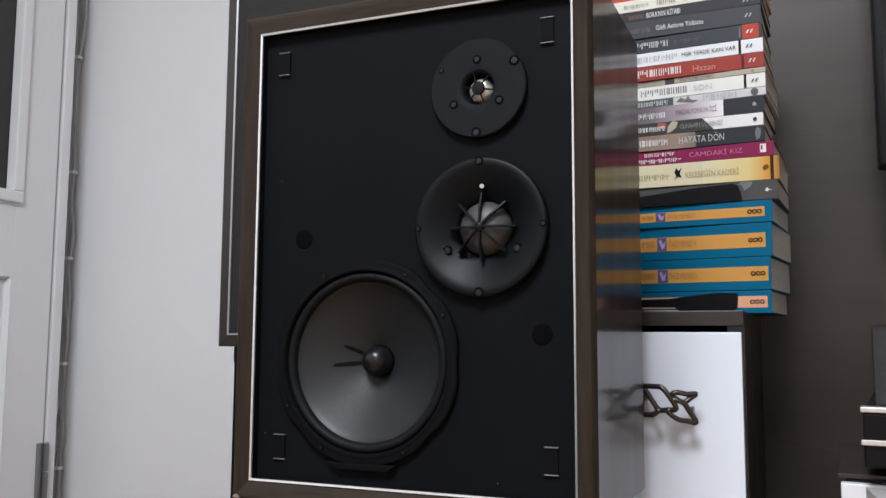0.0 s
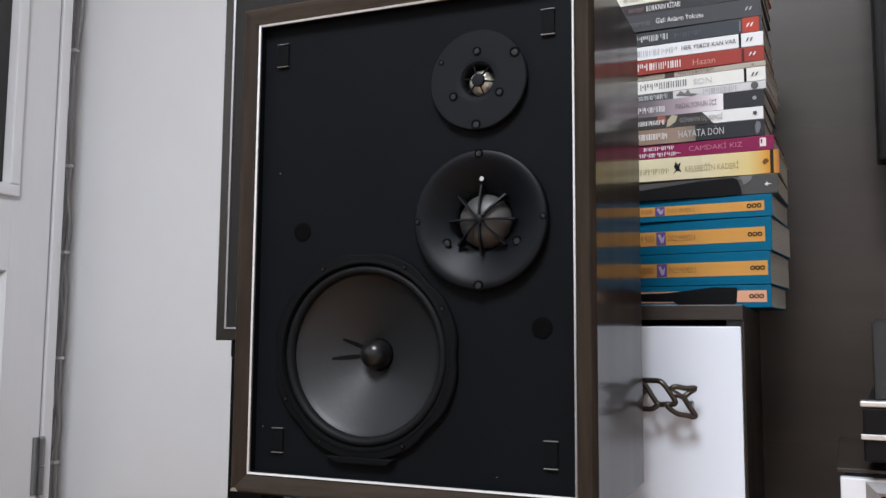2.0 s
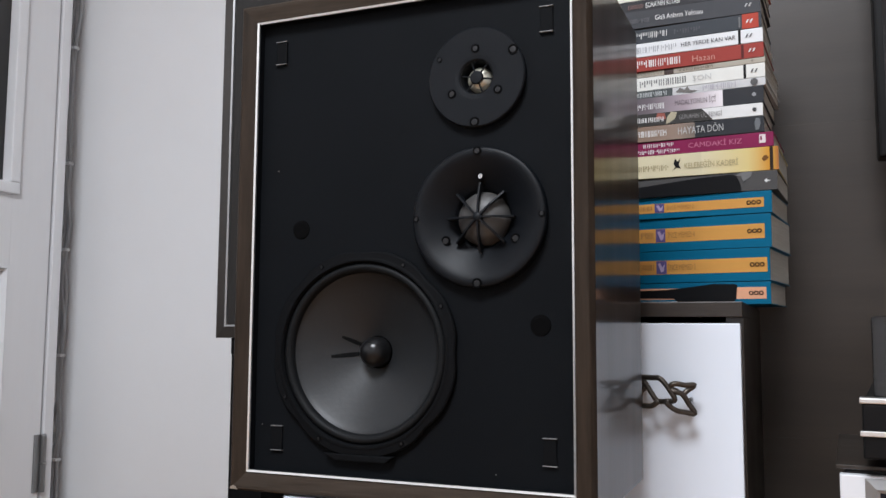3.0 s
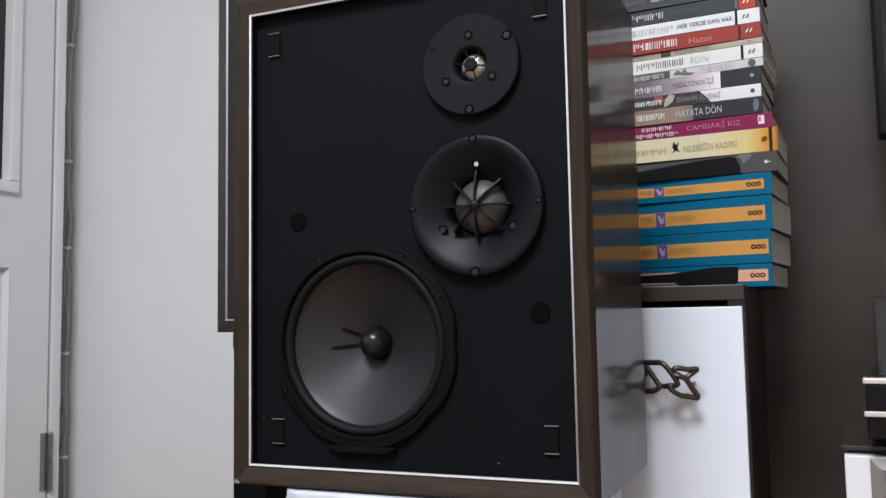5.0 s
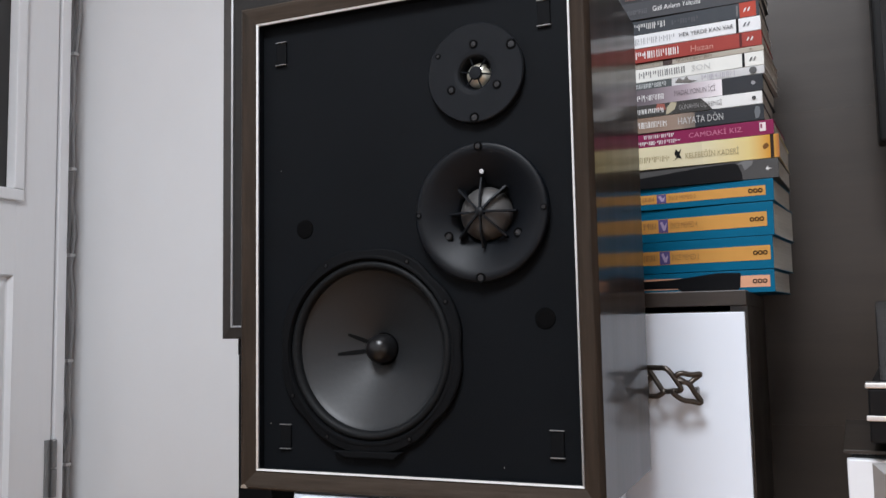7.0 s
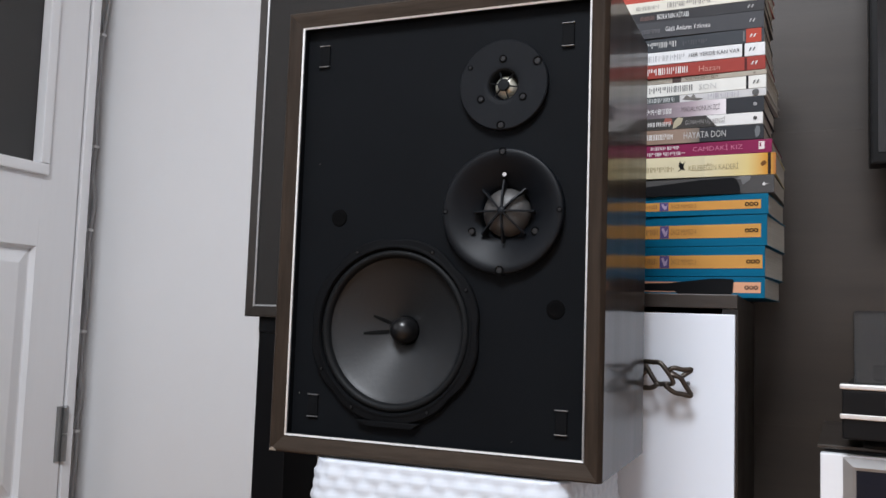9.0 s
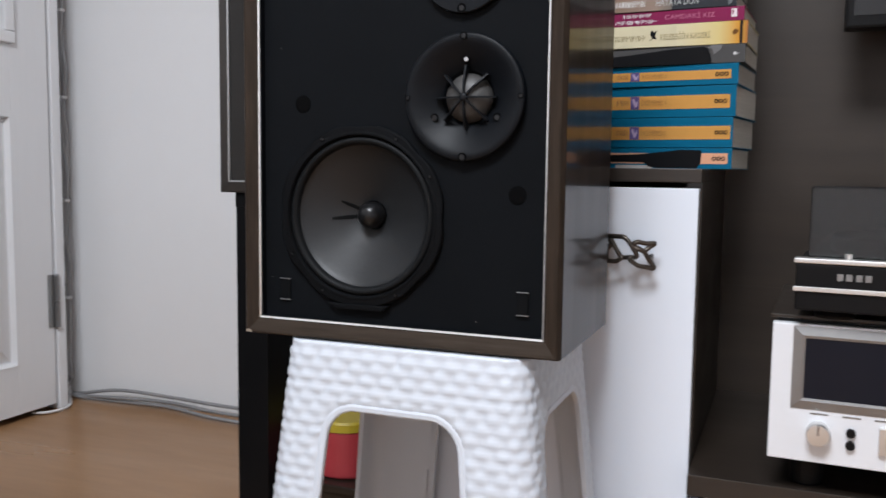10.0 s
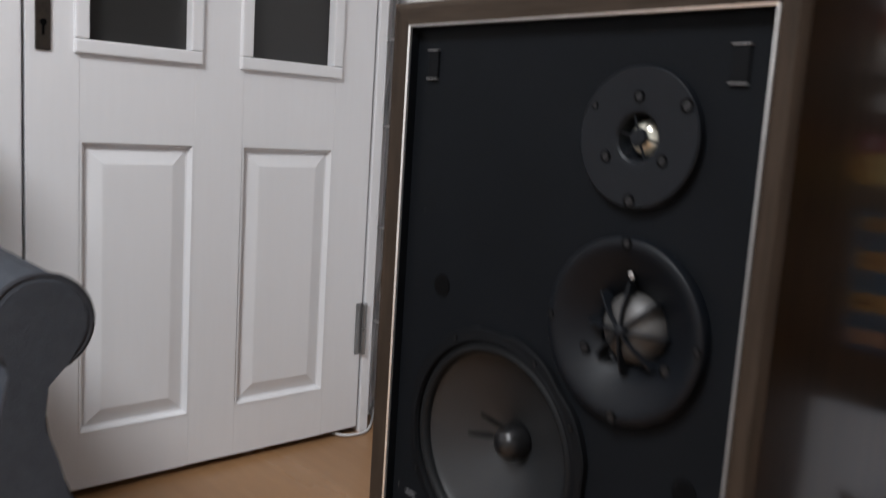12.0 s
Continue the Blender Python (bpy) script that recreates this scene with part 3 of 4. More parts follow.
# low wooden box with a red tin
low = thing("wooden_box", "low dark brown wooden box on the floor", "box", (-0.615, 1.22, 0))
part("box_body", box(-0.115, 0.10, -0.10, 0.10, 0, 0.108, 0.002), WENGE, low)
part("box_lid", box(-0.118, 0.103, -0.105, 0.105, 0.1082, 0.122, 0.003), WENGE, low)
tin = thing("tin", "red enamelled round tin with a yellow lid, on a box", "tin", (-0.634, 1.195, 0.122))
part("tin_body", lathe([(0, 0), (0.052, 0), (0.056, 0.003), (0.057, 0.006), (0.057, 0.078), (0.0565, 0.080), (0, 0.080)], (0, 0, 0), 48, "z"), RED_TIN, tin, smooth=False)
part("lid", lathe([(0.0565, 0.0802), (0.0595, 0.081), (0.0598, 0.094), (0.057, 0.098), (0.05, 0.0985), (0, 0.0975)], (0, 0, 0), 48, "z"), YELLOW, tin, "yellow lid")

# ---- white woven plastic stool ----
stool = thing("stool", "white plastic stool with a moulded wicker pattern, holding a loudspeaker", "stool", (-0.303, 0.801, 0))
SH = 0.4605


def stool_half(z):
    f = 1 - z / SH
    return 0.132 + 0.046 * f, 0.119 + 0.032 * f


def stool_ring(z, n, off=0.0, corner=0.024):
    """Points and outward normals round the stool at height z; n points on each side."""
    hx, hy = stool_half(z)
    out = []
    for k, (ax, ay, tx, ty, h, w) in enumerate(((0, -1, 1, 0, hy, hx), (1, 0, 0, 1, hx, hy), (0, 1, -1, 0, hy, hx), (-1, 0, 0, -1, hx, hy))):
        for i in range(n):
            u = -1 + 2 * i / n
            s = u * w
            px, py = ax * h + tx * s, ay * h + ty * s
            over = abs(s) - (w - corner)
            nx, ny = ax, ay
            if over > 0:
                ang = over / corner * math.pi / 4
                sg = 1 if s > 0 else -1
                cx, cy = ax * (h - corner) + tx * sg * (w - corner), ay * (h - corner) + ty * sg * (w - corner)
                nx, ny = ax * math.cos(ang) + tx * sg * math.sin(ang), ay * math.cos(ang) + ty * sg * math.sin(ang)
                px, py = cx + corner * nx, cy + corner * ny
            out.append((px + nx * off, py + ny * off, nx, ny, k, s))
    return out


def arch_half(k, z):
    """Half width of the opening on side k at height z, or 0 above it."""
    top = 0.393
    hx, hy = stool_half(z)
    base = (hx if k % 2 == 0 else hy) - (0.067 if k % 2 == 0 else 0.047)
    r = 0.030
    if z >= top:
        return 0.0
    if z > top - r:
        d = z - (top - r)
        return base - r + math.sqrt(max(r * r - d * d, 0.0))
    return base


SLIP = (-0.006, 0.0, -0.024, 0.0)  # the front and back openings sit a little off the middle


def weave(s, z):
    """Relief of the moulded wicker: staggered rounded strands."""
    rowh, colw = 0.0116, 0.0230
    row = math.floor(z / rowh)
    u = (s / colw + (0.5 if row % 2 else 0.0)) % 1.0 - 0.5
    v = (z / rowh) % 1.0 - 0.5
    bulge = max(0.0, 1 - (2 * u) ** 2) ** 0.5 * max(0.0, 1 - (1.9 * v) ** 2) ** 0.5
    return 0.0030 * bulge


NS, NV = 84, 150
bm = bmesh.new()
grid = []
for j in range(NV + 1):
    z = SH * j / NV
    row = []
    for px, py, nx, ny, k, s in stool_ring(z, NS):
        e = abs(s - SLIP[k]) - arch_half(k, z)
        border = z < 0.400 and (e < 0.007 or abs(s - SLIP[k]) < arch_half(k, z - 0.007) + 0.003)
        d = 0.0 if border else weave(s + 0.0123 * k, z)
        if j > NV - 4:
            d *= 0.6
        row.append((bm.verts.new((px + nx * d, py + ny * d, z)), k, s, z))
    grid.append(row)
M = 4 * NS
for j in range(NV):
    for i in range(M):
        a, b, c, d = grid[j][i], grid[j][(i + 1) % M], grid[j + 1][(i + 1) % M], grid[j + 1][i]
        zc = (a[3] + c[3]) / 2
        sc = (a[2] + d[2]) / 2
        if zc < 0.393 and abs(sc - SLIP[a[1]]) < arch_half(a[1], zc) + 0.001:
            continue
        bm.faces.new((a[0], b[0], c[0], d[0]))
loose = [v for v in bm.verts if not v.link_faces]
bmesh.ops.delete(bm, geom=loose, context="VERTS")
shell = part("shell", bm, PLASTIC, stool, "white moulded wicker shell", True)
for k in range(4):
    pts = []
    zs = [0.0] + [0.363 * i / 14 for i in range(1, 15)] + [0.363 + 0.0299 * math.sin(math.pi / 2 * i / 7) for i in range(1, 8)]
    for sign, seq in ((-1, zs), (1, zs[::-1])):
        for z in seq:
            hx, hy = stool_half(z)
            h = hy if k % 2 == 0 else hx
            ax, ay, tx, ty = ((0, -1, 1, 0), (1, 0, 0, 1), (0, 1, -1, 0), (-1, 0, 0, -1))[k]
            s = sign * arch_half(k, min(z, 0.3929)) + SLIP[k]
            pts.append((Vector((ax * h + tx * s, ay * h + ty * s, z)), Vector((ax, ay, 0.0)), sign, z, Vector((tx, ty, 0.0))))
    bm = bmesh.new()
    rings = []
    for i, (p, nrm, sign, z, tan) in enumerate(pts):
        a, b = pts[max(i - 1, 0)][0], pts[min(i + 1, len(pts) - 1)][0]
        d = (b - a).normalized()
        outw = d.cross(nrm).normalized()
        if outw.dot(p - Vector((0, 0, 0.15)) - nrm * (p.dot(nrm))) < 0:
            outw = -outw
        rings.append([bm.verts.new(p + outw * e + nrm * q) for e, q in ((-0.0015, -0.0055), (-0.0015, -0.0002), (0.0, 0.0008), (0.0040, 0.0010), (0.0060, 0.0002), (0.0060, -0.004), (0.002, -0.004), (0.002, -0.0055))])
    for a, b in zip(rings, rings[1:]):
        for i in range(8):
            bm.faces.new((a[i], a[(i + 1) % 8], b[(i + 1) % 8], b[i]))
    part("opening_rim", bm, PLASTIC, stool, "smooth plastic rim of the opening")
bm = bmesh.new()
top = [bm.verts.new((p[0], p[1], SH)) for p in stool_ring(SH, 12, 0.0)]
bm.faces.new(top)
low2 = [bm.verts.new((p[0], p[1], SH - 0.006)) for p in stool_ring(SH - 0.006, 12, -0.001)]
for i in range(48):
    bm.faces.new((top[i], top[(i + 1) % 48], low2[(i + 1) % 48], low2[i]))
part("seat", bm, PLASTIC, stool)
bm = bmesh.new()
NL, LV = 60, 96
lining = [[(bm.verts.new((p[0], p[1], z)), p[4], p[5], z) for p in stool_ring(z, NL, -0.0042)] for z in ((SH - 0.008) * j / LV for j in range(LV + 1))]
for j in range(LV):
    for i in range(4 * NL):
        a, b, c, d = lining[j][i], lining[j][(i + 1) % (4 * NL)], lining[j + 1][(i + 1) % (4 * NL)], lining[j + 1][i]
        zc = (a[3] + c[3]) / 2
        if zc < 0.393 and abs(a[2] - SLIP[a[1]]) < arch_half(a[1], zc) + 0.004:
            continue
        bm.faces.new((a[0], b[0], c[0], d[0]))
bmesh.ops.delete(bm, geom=[v for v in bm.verts if not v.link_faces], context="VERTS")
part("lining", bm, PLASTIC, stool, "smooth inner face of the shell", True)
solid = shell.modifiers.new("thickness", "SOLIDIFY")
solid.thickness, solid.offset = 0.0026, -1.0

# ---- wall unit ----
unit = thing("wall_cabinet", "dark wenge cabinet with a tall glossy white door", "cabinet", (-0.22, 1.37, 0))


def at_unit(ob_name, bm, mat, owner, label="", parent=None, smooth=False):
    bmesh.ops.translate(bm, verts=bm.verts, vec=-Vector(owner.location))
    return part(ob_name, bm, mat, parent or owner, label, smooth)


CX0, CX1 = -0.405, -0.043
at_unit("side_board", box(CX1 - 0.018, CX1, 0.984, 1.362, 0.0, 0.6283), WENGE, unit)
at_unit("side_board", box(CX0, CX0 + 0.018, 0.984, 1.362, 0.0, 0.6283), WENGE, unit)
at_unit("top_board", box(CX0, CX1, 0.972, 1.362, 0.6285, 0.645, 0.001), WENGE, unit)
at_unit("base", box(CX0 + 0.018, CX1 - 0.018, 0.992, 1.362, 0.0, 0.05), WENGE, unit)
at_unit("back_board", box(CX0 + 0.018, CX1 - 0.018, 1.35, 1.362, 0.05, 0.6283), WENGE, unit)
wd = at_unit("door", box(CX0 + 0.002, CX1 - 0.002, 0.964, 0.9825, 0.052, 0.6215, 0.0015), CAB_WHITE, unit, "glossy white cabinet door")
# twisted leaf-shaped handle: two interlaced loops
HX, HZ, HY = -0.119, 0.5460, 0.936
bm = bmesh.new()
loops = [
    [(-0.029, 0.019, 0.004), (-0.016, 0.0188, 0.0), (-0.006, 0.0178, -0.003), (0.0033, 0.0071, -0.004), (0.0095, -0.0054, -0.002), (0.0, -0.0072, 0.0), (-0.010, -0.0076, 0.002), (-0.0155, -0.001, 0.002), (-0.0215, 0.0085, 0.003), (-0.029, 0.019, 0.004)],
    [(-0.0285, 0.018, 0.004), (-0.0245, 0.0085, 0.004), (-0.0295, 0.0014, 0.004), (-0.0298, -0.0120, 0.003), (-0.0240, -0.0134, 0.001), (-0.0160, -0.0128, -0.001), (-0.0090, -0.0076, -0.002)],
    [(0.0033, 0.0071, -0.003), (0.0060, 0.0112, -0.004), (0.0115, 0.0129, -0.003), (0.0210, 0.0112, 0.0), (0.0305, 0.0114, 0.004), (0.0240, 0.0062, 0.003), (0.0176, 0.0015, 0.0), (0.0100, 0.0055, -0.002), (0.0040, 0.0075, -0.003)],
    [(0.0060, 0.0050, -0.003), (0.0115, 0.0035, -0.003), (0.0180, 0.0010, -0.001), (0.0240, -0.0090, 0.002), (0.0302, -0.0202, 0.004), (0.0200, -0.0188, 0.001), (0.0110, -0.0170, -0.002), (0.0010, -0.0095, -0.004), (0.0030, -0.0060, -0.003)],
]
for pts in loops:
    tube(smooth_path([(HX + 0.93 * x, HY + y, HZ + 0.93 * z) for x, z, y in pts], 5), 0.0029, 8, bm)
for x, z in ((-0.026, 0.006), (0.022, -0.006)):
    tube([(HX + x, HY + 0.003, HZ + z), (HX + x, 0.9635, HZ + z)], 0.0024, 8, bm)
at_unit("handle", bm, BRONZE, unit, "dark bronze handle of twisted leaf loops", wd, True)

panel = thing("wall_panel", "tall dark brown wood-grain back panel of the wall unit", "panel", (0.7, 1.375, 0))
for z0, z1 in ((0.0, 0.4599), (0.46, 0.9199), (0.92, 1.3799), (1.38, 1.83)):
    at_unit("board", box(CX1 - 0.38, 1.9, 1.3635, 1.385, z0, z1), WENGE_PANEL, panel)
bench = thing("media_bench", "low dark wenge bench with white drawer fronts", "bench", (0.8, 1.36, 0))
at_unit("top_board", box(CX1 + 0.0005, 1.85, 0.928, 1.363, 0.262, 0.287, 0.001), WENGE, bench)
at_unit("body", box(CX1 + 0.002, 1.848, 0.95, 1.36, 0.0, 0.2618), WENGE, bench)
for x0, x1 in ((CX1 + 0.003, 0.593), (0.597, 1.22), (1.224, 1.848)):
    at_unit("drawer_front", box(x0, x1, 0.930, 0.9485, 0.03, 0.257, 0.0015), CAB_WHITE, bench, "glossy white drawer front")

# television
tv = thing("television", "black flat television mounted on the wall panel", "television", (0.70, 1.24, 0.838))
at_unit("bezel", box(0.114, 1.238, 1.222, 1.262, 0.838, 1.49, 0.004), BLACK, tv)
at_unit("screen", box(0.124, 1.228, 1.2205, 1.2225, 0.855, 1.48), SCREEN, tv)
at_unit("mount", box(0.55, 0.85, 1.262, 1.3635, 1.05, 1.3), BLACK, tv)

# amplifier
amp = thing("amplifier", "silver-fronted hi-fi amplifier with a dark display, on the bench", "amplifier", (0.05, 0.909, 0.287))
AX0, AX1, AZ0, AZ1, AY = 0.050, 0.470, 0.318, 0.470, 0.909
at_unit("case", box(AX0 + 0.004, AX1 - 0.004, AY + 0.012, 1.19, AZ0, AZ1 + 0.003, 0.002), BLACK, amp)
at_unit("top_cover", box(AX0 - 0.003, AX1 + 0.003, AY + 0.010, 1.195, AZ1 + 0.0032, AZ1 + 0.0075, 0.001), WENGE, amp)
face = at_unit("front_panel", box(AX0, AX1, AY, AY + 0.0118, AZ0, AZ1, 0.0015), AMP_SILVER, amp, "brushed silver front panel")
at_unit("display", box(0.0835, 0.4365, AY - 0.0012, AY + 0.001, 0.3885, 0.4555), DISPLAY, amp, "dark glass display window", face)
for b in mitred(0.0715, 0.4485, 0.3765, 0.4675, [(0, AY + 0.0005), (0, AY - 0.0008), (0.0095, AY - 0.0030), (0.0125, AY - 0.0022), (0.0125, AY + 0.0005)]):
    at_unit("display_frame", b, HINGE_M, amp, "", face)
for x, r in ((0.101, 0.0125), (0.30, 0.0125), (0.42, 0.018)):
    k = at_unit("knob", lathe([(r, AY), (r, AY - 0.014), (r - 0.0015, AY - 0.0165), (0, AY - 0.0168)], (x, 0, 0.3525), 40), SILVER, amp, "round metal knob", face)
    at_unit("pointer", box(x - 0.0006, x + 0.0006, AY - 0.0174, AY - 0.0165, 0.3535, 0.3525 + r * 0.9), HOLE, amp, "", k)
for x in (0.133, 0.205, 0.235):
    for z in (0.356, 0.3425):
        at_unit("push_button", lathe([(0.0048, AY), (0.0048, AY - 0.005), (0.004, AY - 0.006), (0, AY - 0.006)], (x, 0, z), 24), BLACK, amp, "small black push button", face)
at_unit("switch", box(0.160, 0.168, AY - 0.006, AY, 0.337, 0.366, 0.001), SILVER, amp, "", face)
for x, z in ((0.101, 0.3725), (0.133, 0.3725), (0.164, 0.3725)):
    at_unit("caption_bar", box(x - 0.009, x + 0.009, AY - 0.0006, AY + 0.0005, z - 0.0008, z + 0.0008), HINGE_M, amp, "", face)
for x in (0.09, 0.43):
    for y in (0.965, 1.16):
        at_unit("foot", lathe([(0, 0.278), (0.017, 0.278), (0.018, 0.281), (0.018, AZ0)], (x, y, 0), 24, "z"), BLACK, amp)

# turntable
deck = thing("turntable", "black turntable with silver trims and clear dust cover", "turntable", (0.066, 0.885, 0.478))
DX0, DX1, DYF, DYB = 0.066, 0.485, 0.885, 1.205
at_unit("plinth", box(DX0 + 0.002, DX1 - 0.002, DYF + 0.002, DYB, 0.497, 0.547, 0.002), BLACK, deck)
at_unit("trim_strip", box(DX0, DX1, DYF, DYF + 0.02, 0.5472, 0.5525, 0.0012), SILVER, deck, "polished silver strip")
at_unit("trim_strip", box(DX0, DX1, DYF - 0.001, DYF + 0.0018, 0.5175, 0.5225, 0.0008), SILVER, deck, "polished silver strip")
for i, x in enumerate((0.108, 0.1165, 0.126, 0.1345)):
    at_unit("badge", box(x, x + 0.0062, DYF + 0.0006, DYF + 0.0022, 0.5305, 0.5375, 0.0004, 1), HINGE_M, deck, "small silver badge")
at_unit("top_plate", box(DX0 + 0.004, DX1 - 0.004, DYF + 0.0205, DYB - 0.003, 0.5463, 0.5500), BLACK, deck)
at_unit("platter", lathe([(0, 0.5502), (0.15, 0.5502), (0.152, 0.553), (0.152, 0.566), (0.150, 0.569), (0, 0.569)], (0.245, 1.055, 0), 72, "z"), BLACK, deck, "black rubber platter mat")
arm = at_unit("tonearm_base", lathe([(0, 0.5502), (0.024, 0.5502), (0.024, 0.575), (0.016, 0.579), (0.016, 0.60), (0, 0.601)], (0.445, 1.17, 0), 32, "z"), BLACK, deck)
at_unit("tonearm", tube(smooth_path([(0.445, 1.2, 0.595), (0.443, 1.1, 0.595), (0.425, 1.0, 0.593), (0.39, 0.95, 0.588)], 6), 0.004, 8), SILVER, deck, "thin metal tonearm", arm, True)
at_unit("start_lever", lathe([(0, 0.5526), (0.004, 0.5526), (0.004, 0.558), (0, 0.559)], (0.118, 0.895, 0), 16, "z"), SILVER, deck)
bm = box(DX0 + 0.012, DX1 - 0.012, DYF + 0.024, DYB - 0.006, 0.5505, 0.628, 0.003)
bmesh.ops.delete(bm, geom=[f for f in bm.faces if f.normal.z < -0.9 and f.calc_center_median().z < 0.552], context="FACES")
cover = at_unit("dust_cover", bm, COVER, deck, "clear acrylic dust cover")
sm = cover.modifiers.new("thickness", "SOLIDIFY")
sm.thickness = 0.003
for x in (DX0 + 0.04, DX1 - 0.04):
    for y in (DYF + 0.04, DYB - 0.04):
        at_unit("foot", lathe([(0, 0.4867), (0.02, 0.4867), (0.021, 0.490), (0.018, 0.497)], (x, y, 0), 24, "z"), BLACK, deck)

amp.location += Vector((-0.006, 0.0, 0.009))
amp.rotation_euler[2] = radians(-2.5)
deck.location.x -= 0.004
deck.rotation_euler[2] = radians(-5.0)

# ---- armchair ----
chair = thing("armchair", "dark grey fabric armchair with scrolled arms and piping", "armchair", (-1.2, 0.22, 0))
FX = -0.862


def arm_outline():
    pts = [(0.592, 0.06), (0.590, 0.16), (0.587, 0.25), (0.578, 0.325), (0.556, 0.395), (0.538, 0.440), (0.529, 0.485), (0.527, 0.530)]
    for k in range(0, 15):
        a = math.radians(-58 + k * 296 / 14)
        pts.append((0.5265 + 0.0535 * math.cos(a), 0.596 + 0.0535 * math.sin(a)))
    pts += [(0.494, 0.535), (0.482, 0.480), (0.466, 0.40), (0.460, 0.30), (0.460, 0.06)]
    return pts


for side in (1, -1):
    outline = arm_outline()
    if side < 0:
        outline = [(0.44 - y, z) for y, z in outline][::-1]
    a = at_unit("arm", prism(outline, FX - 0.70, FX, 0.006, "yz"), FABRIC, chair, "scrolled fabric arm")
    rim = smooth_path([(FX - 0.004, y, z) for y, z in outline], 2)
    at_unit("piping", tube(rim, 0.0038, 8), PIPING, chair, "", a, True)
at_unit("seat_base", box(FX - 0.70, FX - 0.008, -0.022, 0.462, 0.06, 0.24, 0.012), FABRIC, chair)
at_unit("seat_cushion", box(FX - 0.62, FX + 0.012, -0.018, 0.458, 0.242, 0.40, 0.035, 4), FABRIC, chair, "plump seat cushion")
at_unit("backrest", box(FX - 0.78, FX - 0.60, -0.10, 0.54, 0.06, 0.92, 0.045, 4), FABRIC, chair)
for x in (FX - 0.05, FX - 0.70):
    for y in (-0.10, 0.54):
        at_unit("leg", lathe([(0, 0), (0.014, 0), (0.022, 0.062)], (x, y, 0), 16, "z"), BLACK, chair)

# ---- stack of books on the cabinet ----
WHITE_C, CREAM, INK, DARK = (0.70, 0.70, 0.69), (0.68, 0.66, 0.58), (0.007, 0.007, 0.008), (0.035, 0.037, 0.042)
TEAL, ORANGE = (0.003, 0.115, 0.215), (0.58, 0.29, 0.075)
BOOK_Y = 1.082


def fading(c0, c1, xa, xb):
    """Printed card whose colour runs from c0 at xa to c1 at xb along the spine."""
    m = card(c0).copy()
    nt = m.node_tree
    co = nt.nodes.new("ShaderNodeTexCoord")
    split = nt.nodes.new("ShaderNodeSeparateXYZ")
    ramp = nt.nodes.new("ShaderNodeMapRange")
    ramp.inputs["From Min"].default_value, ramp.inputs["From Max"].default_value = xa, xb
    mix = nt.nodes.new("ShaderNodeMix")
    mix.data_type = "RGBA"
    mix.inputs["A"].default_value, mix.inputs["B"].default_value = (*c0, 1), (*c1, 1)
    nt.links.new(co.outputs["Object"], split.inputs[0])
    nt.links.new(split.outputs["X"], ramp.inputs["Value"])
    nt.links.new(ramp.outputs["Result"], mix.inputs["Factor"])
    nt.links.new(mix.outputs["Result"], nt.nodes["Principled BSDF"].inputs["Base Color"])
    return m


def spine_bits(ob, th, bits):
    """Print on a spine: kind, from and to in mm from its right end, low and high as shares of the thickness, and what."""
    for order, (kind, a, b, lo, hi, what) in enumerate(bits):
        xa, xb, za, zb = a / 1000, b / 1000, th * lo, th * hi
        lift = 0.00003 * order
        if kind == "block":
            part("spine_print", box(xa, xb, -0.0016 - lift, -0.0012, za, zb), card(what), ob)
        elif kind == "fade":
            part("spine_print", box(xa, xb, -0.0016 - lift, -0.0012, za, zb), fading(*what, xa, xb), ob)
        elif kind == "bars":
            colour, n = what
            n *= 2
            w = (xb - xa) / n
            bm = bmesh.new()
            r2 = random.Random(int(-a * 10) + n)
            for i in range(n):
                x = xa + i * w + w * r2.uniform(0.0, 0.4)
                low = r2.choice((0.0, 0.0, 0.0, 0.45)) * (zb - za)
                box(x, x + w * r2.uniform(0.26, 0.55), -0.0020 - lift, -0.0017, za + low, zb - r2.choice((0.0, 0.0, 0.5)) * low, bm=bm)
            tagged(part("spine_mark", bm, card(colour), ob), kind="stuff")
        elif kind == "text":
            text, colour = what
            t = lettering(text, (zb - za) * 1.36, Matrix.Translation((xa, -0.0022 - lift, za)) @ pose(0, 0, 0, 90, 0, 0), card(colour), ob)
            wide = max(v.co.x for v in t.data.vertices)
            t.matrix_basis = t.matrix_basis @ Matrix.Diagonal(((xb - xa) / wide, 1, 1, 1))
        elif kind in ("rings", "disc", "marks"):
            colour, n = what
            bm = bmesh.new()
            step = (xb - xa) / n
            r = min((zb - za) / 2, step * 0.48)
            for i in range(n):
                x, zc = xa + (i + 0.5) * step, (za + zb) / 2
                if kind == "marks":
                    bars = prism([(x - r * 0.9, zc - r), (x - r * 0.1, zc - r), (x + r * 0.9, zc + r), (x + r * 0.1, zc + r)], -0.0021 - lift, -0.0017)
                else:
                    hole = 0.55 if kind == "rings" else 0.01
                    bars = lathe([(r * hole, -0.0017), (r * hole, -0.0021 - lift), (r, -0.0021 - lift), (r, -0.0017)], (x, 0, zc), 16)
                tmp = bpy.data.meshes.new("join")
                bars.to_mesh(tmp)
                bars.free()
                bm.from_mesh(tmp)
                bpy.data.meshes.remove(tmp)
            tagged(part("publisher_mark", bm, card(colour), ob), kind="stuff")
        elif kind == "shape":
            bm = prism([(xa + (xb - xa) * u, za + (zb - za) * v) for u, v in what[1]], -0.0019 - lift, -0.0012)
            part("spine_print", bm, card(what[0], 0.5), ob)


